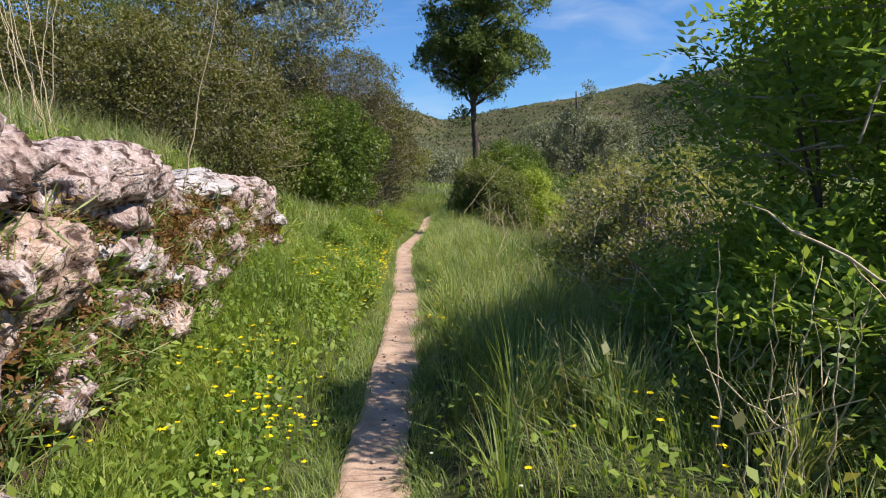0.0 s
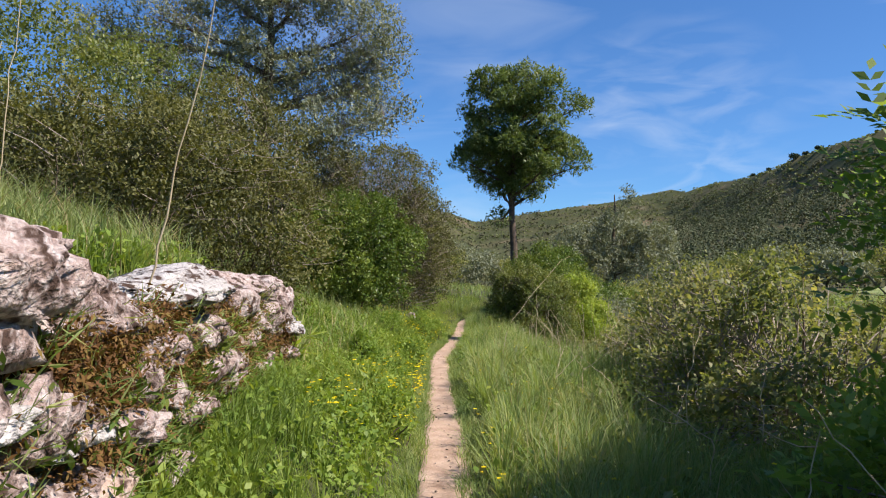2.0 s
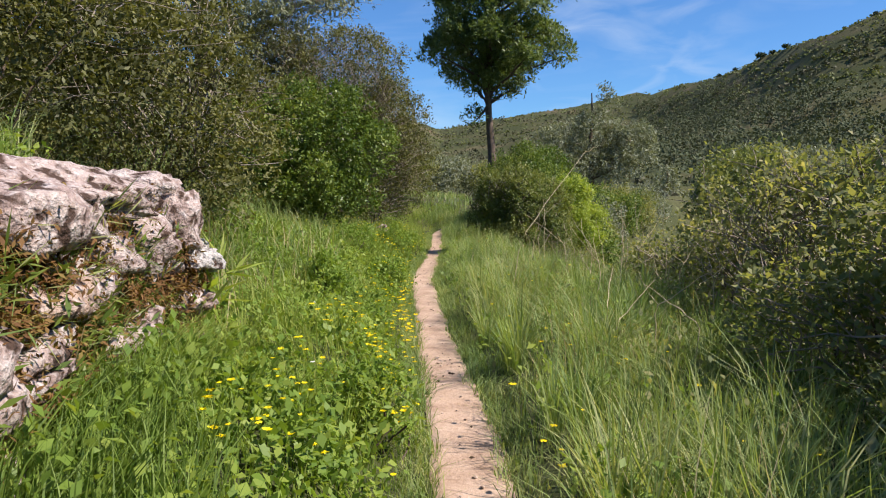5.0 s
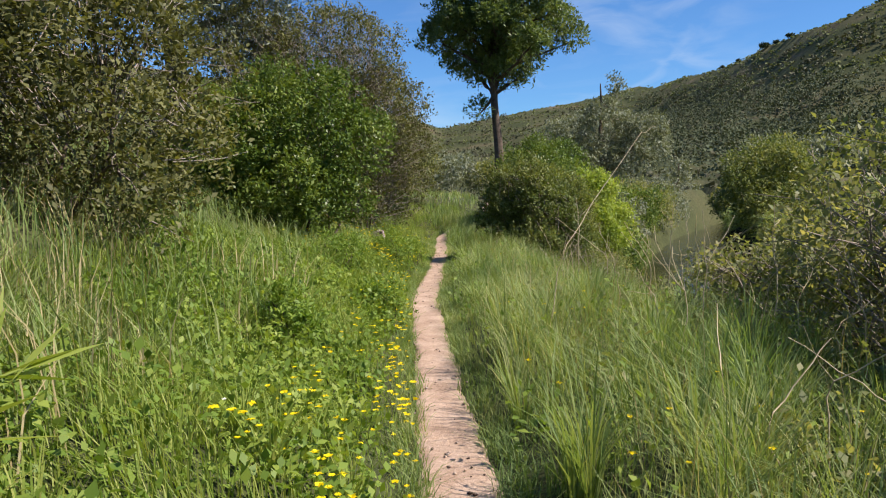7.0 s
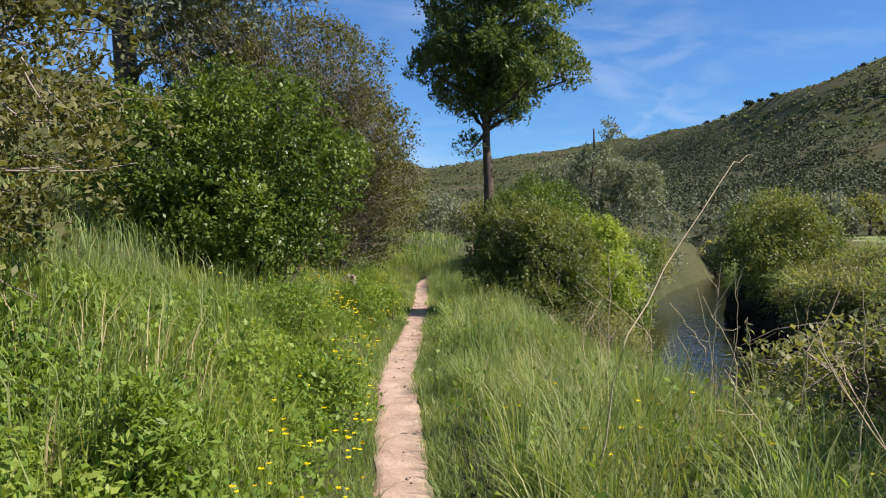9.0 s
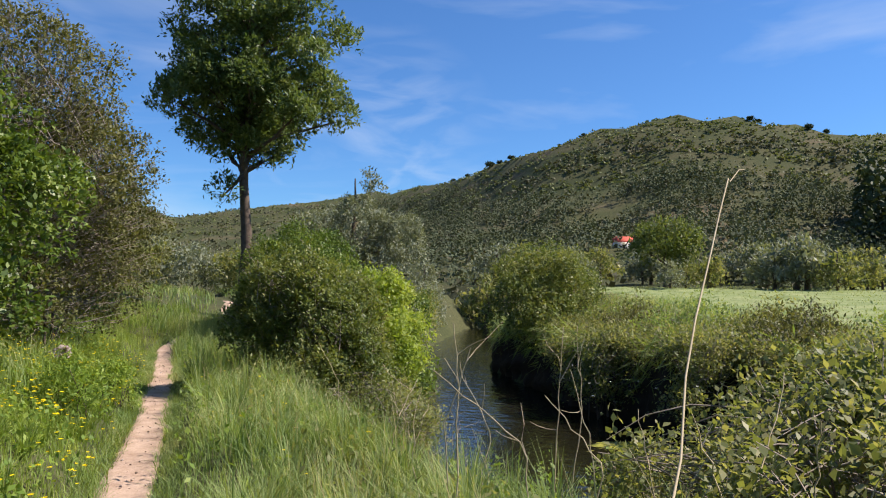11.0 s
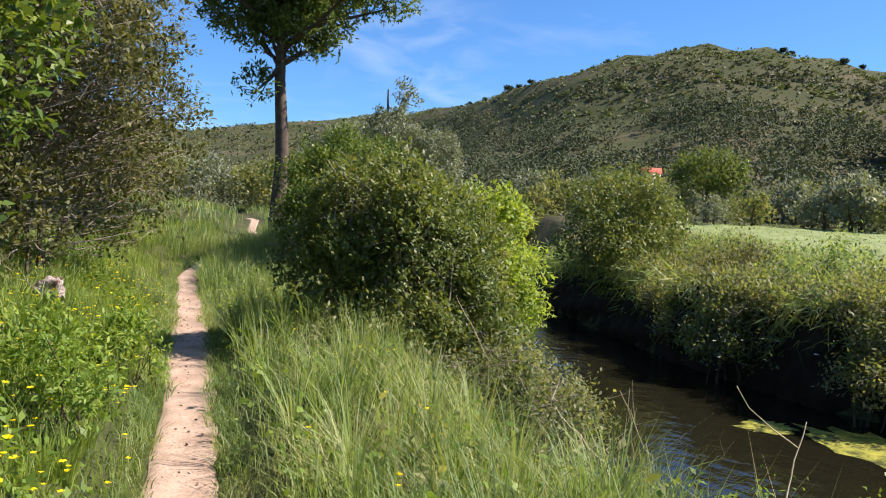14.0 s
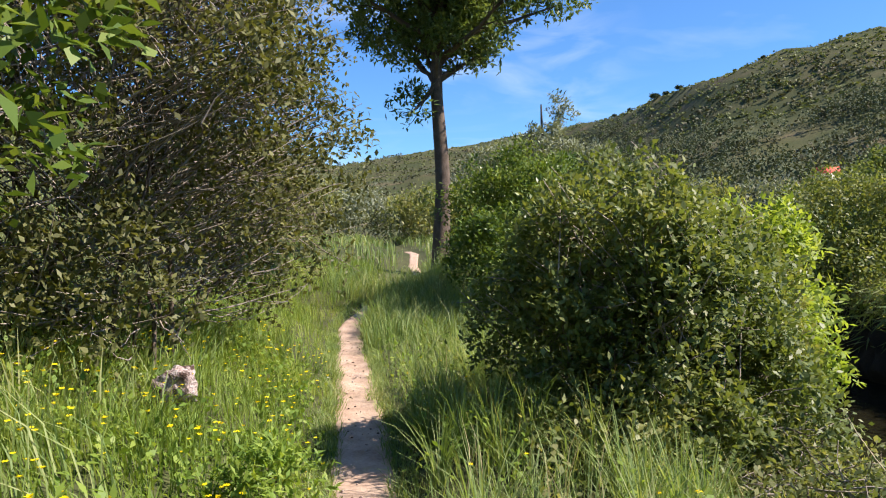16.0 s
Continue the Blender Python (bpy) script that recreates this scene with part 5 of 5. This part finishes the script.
part("wall", box_mesh("wall", -2.6, 2.6, -2.5, 2.5, -1.5, 2.7), PLASTER, house)
v = [(-2.9, -3.0, 2.6), (2.9, -3.0, 2.6), (2.9, 0, 4.2), (-2.9, 0, 4.2), (-2.9, 3.0, 2.6), (2.9, 3.0, 2.6), (-2.9, -3.0, 2.75), (2.9, -3.0, 2.75), (2.9, 0, 4.38), (-2.9, 0, 4.38), (-2.9, 3.0, 2.75), (2.9, 3.0, 2.75)]
part("roof", build_mesh("roof", v, [(6, 7, 8, 9), (9, 8, 11, 10), (0, 3, 2, 1), (3, 4, 5, 2), (0, 1, 7, 6), (4, 10, 11, 5), (0, 6, 9, 3), (3, 9, 10, 4), (1, 2, 8, 7), (2, 5, 11, 8)]), ROOF, house)
part("door", box_mesh("door", -0.5, 0.5, -2.54, -2.4, 0.0, 2.0), DARK, house)
part("window", box_mesh("window", 1.6, 2.6, -2.54, -2.4, 0.9, 1.9), DARK, house)
part("window", box_mesh("window", -2.6, -1.6, -2.54, -2.4, 0.9, 1.9), DARK, house)

# ---- stalks ----
def stalk(name, pts, r, label, seed, side=0, group="dry stalks"):
    rng = np.random.RandomState(seed)
    pts = np.asarray(pts, float)
    root = new(name)
    root.location = pts[0]
    tagged(root, label, "stalk", group)
    s = np.linspace(0, len(pts) - 1, 14)
    line = np.stack([np.interp(s, range(len(pts)), pts[:, k]) for k in range(3)], -1) - pts[0]
    line[1:-1] += rng.normal(0, 0.008, (12, 3))
    v, q = tubes([(line, r, r * 0.4)], 5)
    part("stem", build_mesh("stem", v, q, smooth=True), STRAW, root)
    for _ in range(side):
        i = rng.randint(6, 13)
        v, q = tubes([(bent(rng, line[i], line[i] + rng.normal(0, 0.12, 3) + np.array([0, 0, 0.15]), 4), r * 0.5, r * 0.25)], 4)
        part("side_shoot", build_mesh("side_shoot", v, q, smooth=True), STRAW, root)
    return root


DRY = "tall thin dry stalk standing above the grass"
stalk("dry_stalk", [(-1.78, 5.15, 1.5), (-1.6, 5.05, 2.2), (-1.25, 4.8, 3.4)], 0.006, DRY, 1)
stalk("dry_stalk", [(0.14, 12.86, 0.02), (0.30, 13.02, 0.9), (0.72, 13.45, 1.45), (1.2, 13.86, 2.0), (1.36, 13.95, 2.06)], 0.0045, DRY, 2)
stalk("dry_stalk", [(0.97, 15.85, 0.0), (0.99, 15.86, 0.55), (1.0, 15.9, 1.0), (0.98, 15.95, 1.4)], 0.007, DRY, 5, 3)
stalk("dry_stalk", [(2.55, 17.6, -0.6), (2.6, 17.6, 0.5), (2.65, 17.6, 1.3)], 0.007, DRY, 3, 3)
stalk("dry_stalk", [(2.75, 17.7, -0.6), (2.9, 17.7, 0.5), (2.85, 17.7, 1.3)], 0.007, DRY, 4, 3)
rng = np.random.RandomState(81)
for i in range(14):
    bx, by = -3.0 + rng.normal(0, 0.25), 5.6 + rng.normal(0, 0.25)
    z0 = float(ground(bx, by))
    tx = rng.normal(-0.15, 0.2)
    stalk("reed_stalk", [(bx, by, z0 - 0.05), (bx + tx * 0.4, by, z0 + 0.7), (bx + tx, by + rng.normal(0, 0.1), z0 + rng.uniform(1.3, 1.9))], 0.006, "bleached dry reed stalk on the slope above the wall", 300 + i, group="dry reeds")
for i in range(72):
    by = rng.uniform(4, 26) if i % 2 else rng.uniform(9, 17)
    bx = rng.uniform(0.8, 3.2)
    z0 = float(ground(bx, by))
    h = rng.uniform(0.6, 1.3)
    stalk("dry_stalk", [(bx, by, z0 - 0.05), (bx + rng.normal(0, 0.1), by, z0 + h * 0.6), (bx + rng.normal(0, 0.25), by + rng.normal(0, 0.2), z0 + h)], 0.0055, DRY, 400 + i, rng.randint(0, 3))

# bare whitish shoots in front of the thicket, and dead stems by the water
for i in range(14):
    bx, by = rng.uniform(1.15, 1.7), rng.uniform(2.8, 3.7)
    z0 = float(ground(bx, by))
    h = rng.uniform(0.5, 1.1)
    stalk("bare_shoot", [(bx, by, z0 - 0.05), (bx + rng.normal(0, 0.08), by, z0 + h * 0.5), (bx + rng.normal(0.05, 0.2), by + rng.normal(0, 0.15), z0 + h)], 0.006, "bare whitish shoot in front of the thicket", 500 + i, 2, "bare shoots")
for i in range(12):
    by = rng.uniform(20, 27)
    bx = float(river(by)[0]) + rng.uniform(-1.0, 0.4)
    h = rng.uniform(0.6, 1.2)
    stalk("dead_reed", [(bx, by, float(ground(bx, by)) - 0.05), (bx + rng.normal(0, 0.1), by, WATER + h * 0.7), (bx + rng.normal(0.2, 0.3), by + rng.normal(0, 0.2), WATER + h)], 0.004, "dead reed stem at the water's edge", 520 + i, 2, "dead stems by the water")
# pale stone at the foot of the brown bush
rock = part("rock", boulder(np.random.RandomState(5), 0.16, 0.2, 0.16, 0.5, 4), STONE)
rock.location = (-2.10, 24.2, float(ground(-2.10, 24.2)) + 0.20)
tagged(rock, "pale rough stone at the foot of the bush", "rock")
# weed mats on the water
ALGAE = rough_mat("water_weed", [(0.40, (0.03, 0.035, 0.010)), (0.50, (0.20, 0.20, 0.03)), (0.62, (0.36, 0.34, 0.05))], 4.5, 22, 0.8, 0.7)
for i, (ax, ay, rx, ry) in enumerate([(8.7, 23.4, 0.75, 1.3), (9.0, 21.8, 0.6, 0.8), (7.9, 24.9, 0.45, 0.4)]):
    a = np.linspace(0, 2 * np.pi, 40, endpoint=False)
    rr = 1 + 0.16 * wave(np.cos(a) * 3 + i * 5, np.sin(a) * 3, 2.2, 91) + 0.2 * wave(np.cos(a) * 3, np.sin(a) * 3 + i, 0.9, 92)
    ring = np.stack([ax + rx * rr * np.cos(a), ay + ry * rr * np.sin(a), 0 * a + WATER + 0.006], -1)
    inner = np.stack([ax + 0.6 * rx * rr * np.cos(a), ay + 0.6 * ry * rr * np.sin(a), 0 * a + WATER + 0.03], -1)
    mid = np.array([[ax, ay, WATER + 0.035]])
    n = len(a)
    k = np.arange(n)
    k2 = (k + 1) % n
    me = build_mesh("weed_mat", np.concatenate([ring, inner, mid]), np.stack([k, k2, n + k2, n + k], -1), np.stack([n + k, n + k2, 0 * k + 2 * n], -1), smooth=True)
    tagged(part("weed_mat", me, ALGAE), "yellow-green mat of water weed on the stream", "water weed", kind="stuff")

# pebbles on the path
n = 260
y = rng.uniform(2.5, 33, n)
x = path_x(y) + rng.normal(0, 0.10, n)
ico = np.array([(1, 0, 0), (-1, 0, 0), (0, 1, 0), (0, -1, 0), (0, 0, 0.6), (0, 0, -0.6)], float)
tri = np.array([(0, 2, 4), (2, 1, 4), (1, 3, 4), (3, 0, 4), (2, 0, 5), (1, 2, 5), (3, 1, 5), (0, 3, 5)])
s = rng.uniform(0.006, 0.018, (n, 1, 1)) * rng.uniform(0.7, 1.3, (n, 6, 1))
v = np.stack([x, y, ground(x, y) + 0.026], -1)[:, None] + ico[None] * s
tagged(part("pebbles", build_mesh("pebbles", v.reshape(-1, 3), None, (np.arange(n)[:, None, None] * 6 + tri[None]).reshape(-1, 3), smooth=True), STONE_TAN), "small pebbles lying on the path", "pebbles", kind="stuff")

# brambles trailing from the bank's top down to the water
TRAILS = [(21.8, 1.05), (24.9, 0.95), (18.6, 1.0), (28.2, 0.75)]
for i, (by, s) in enumerate(TRAILS):
    bx = float(river(by)[1]) + 0.15
    plant("trailing_bramble", bx, by, [(bx - 0.1, by, 0.25, 0.7 * s, 0.9 * s, 0.45 * s), (bx - 0.6, by - 0.3, -0.25, 0.45 * s, 0.6 * s, 0.5 * s), (bx - 0.95, by - 0.5, -0.75, 0.5 * s, 0.75 * s, 0.40 * s), (bx + 0.5, by + 0.5, 0.4, 0.7 * s, 0.8 * s, 0.4 * s)], BRAMBLE,
          "sunlit bramble trailing down the bank to the water", "shrub", 640 + i, 620, 9, 0.085, 0.5, 0.22, 9, 200, group="brambles trailing to the water", gap=0.4)
# weeds and brambles standing along the top of the far bank
rng = np.random.RandomState(93)
for i, by in enumerate(np.arange(15.0, 38.5, 1.9)):
    bx = float(river(by)[1]) + 2.3 + rng.uniform(-0.7, 1.4)
    z0 = float(ground(bx, by))
    s = rng.uniform(0.75, 1.2)
    plant("bank_top_weeds", bx, by, [(bx, by, z0 + 0.35 * s, 1.1 * s, 1.2 * s, 0.55 * s), (bx + 1.1, by + 0.6, z0 + 0.3, 1.0 * s, 1.0 * s, 0.5 * s), (bx - 1.0 * s, by - 0.4, z0 + 0.2, 0.8 * s, 0.9 * s, 0.45 * s), (bx + 0.2, by - 0.2, z0 + 0.85 * s, 0.4 * s, 0.4 * s, 0.4 * s)], (BRAMBLE, GRASS_R, OLIVE_BROWN)[i % 3],
          "rank weeds and low bramble on top of the far bank", "shrub", 660 + i, 460, 8, 0.10, 0.4, 0.24, 6, 60, group="weeds on the far bank", gap=0.4, clump=0.25)
ROSE = []
for by, s in TRAILS:
    bx = float(river(by)[1]) + 0.15
    for _ in range(16):
        ROSE.append((bx - 0.75 * s + rng.normal(0, 0.35), by - 0.5 + rng.normal(0, 0.5), -0.45 + rng.normal(0, 0.3)))
rose = np.array(ROSE)
flowers("wild_rose_flowers", rng, rose[:, 0], rose[:, 1], rose[:, 2] - ground(rose[:, 0], rose[:, 1]), 0.045, WHITE, "small white wild roses on the trailing brambles")
# weeds standing in the shallows
n = 2600
y = rng.uniform(16.4, 21.5, n)
x = river(y)[0] - 0.7 + 2.0 * rng.rand(n) ** 1.3
keep = rng.rand(n) < np.clip(0.05 + 0.9 * wave(x, y, 0.8, 75), 0, 1)
x, y = x[keep], y[keep]
herb_cloud("shallows_weeds", rng, x, y, np.maximum(WATER - ground(x, y), 0) + 0.3 + 0.75 * rng.rand(len(x)), 0.07, HERB, "straggling green weeds standing in the shallows", per=7)
# low leafy weeds in the verge between path and stream
rng = np.random.RandomState(91)
y = rng.uniform(2, 31, 5200)
x = path_x(y) + 0.35 + 3.0 * rng.rand(5200) ** 1.2
keep = (rng.rand(5200) < np.clip(-0.15 + 1.5 * wave(x, y, 0.9, 73), 0, 1)) & (x < river(y)[0] - 0.3)
x, y = x[keep], y[keep]
herb_cloud("verge_weeds", rng, x, y, 0.2 + 0.3 * rng.rand(len(x)), 0.055, HERB, "broad-leaved weeds among the grass beside the stream")
# bare earth of the undercut far bank, with its shade put into the colour
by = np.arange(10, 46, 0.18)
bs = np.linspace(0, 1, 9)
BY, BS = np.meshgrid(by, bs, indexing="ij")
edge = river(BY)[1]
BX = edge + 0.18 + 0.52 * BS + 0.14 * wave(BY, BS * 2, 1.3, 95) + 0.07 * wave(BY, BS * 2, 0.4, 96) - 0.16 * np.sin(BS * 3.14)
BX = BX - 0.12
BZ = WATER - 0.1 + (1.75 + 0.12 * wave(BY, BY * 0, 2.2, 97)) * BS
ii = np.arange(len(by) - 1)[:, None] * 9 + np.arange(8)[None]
bank_face = part("far_bank_face", build_mesh("far_bank_face", np.stack([BX, BY, BZ], -1).reshape(-1, 3), np.stack([ii, ii + 9, ii + 10, ii + 1], -1).reshape(-1, 4), smooth=True), SHADED_MUD)
tagged(bank_face, "bare earth of the undercut far bank, toned dark for its shade", "bank", kind="structure")
# grass and roots hanging over its edge
n = 7000
y = rng.uniform(12, 44, n)
c = np.stack([river(y)[1] + rng.uniform(0.15, 0.9, n), y, 0.30 + 0.22 * wave(y, y * 0, 1.1, 98) + rng.normal(0, 0.16, n) - 0.5 * (rng.rand(n) < 0.3)], -1)
al = unit(np.stack([-0.7 + rng.normal(0, 0.4, n), rng.normal(0, 0.4, n), -0.45 + rng.normal(0, 0.6, n)], -1))
ln = rng.uniform(0.2, 0.7, n)
v, q = leaf_geo(c, al, unit(rng.normal(0, 0.5, (n, 3)) + np.array([0, 0, 1])), ln, ln * 0.06)
tagged(part("overhanging_grass", build_mesh("overhanging_grass", v, q), GRASS_R), "rough grass hanging over the far bank", "grass", kind="stuff")

# pale dead branches leaning out of the thicket
for i, pts in enumerate(([(2.35, 1.7, 0.1), (1.9, 2.3, 0.9), (1.62, 2.9, 1.2), (1.36, 3.4, 1.42)], [(1.3, 4.6, 0.05), (1.5, 4.7, 0.6), (1.76, 4.8, 1.28)], [(1.1, 4.9, 0.05), (1.18, 4.9, 0.4), (1.3, 4.95, 0.95)])):
    pts[0] = (*pts[0][:2], float(ground(*pts[0][:2])) - 0.05)
    stalk("dead_branch", pts, (0.011, 0.007, 0.006)[i], "pale dead branch leaning out of the thicket", 560 + i, 3, "dead branches")
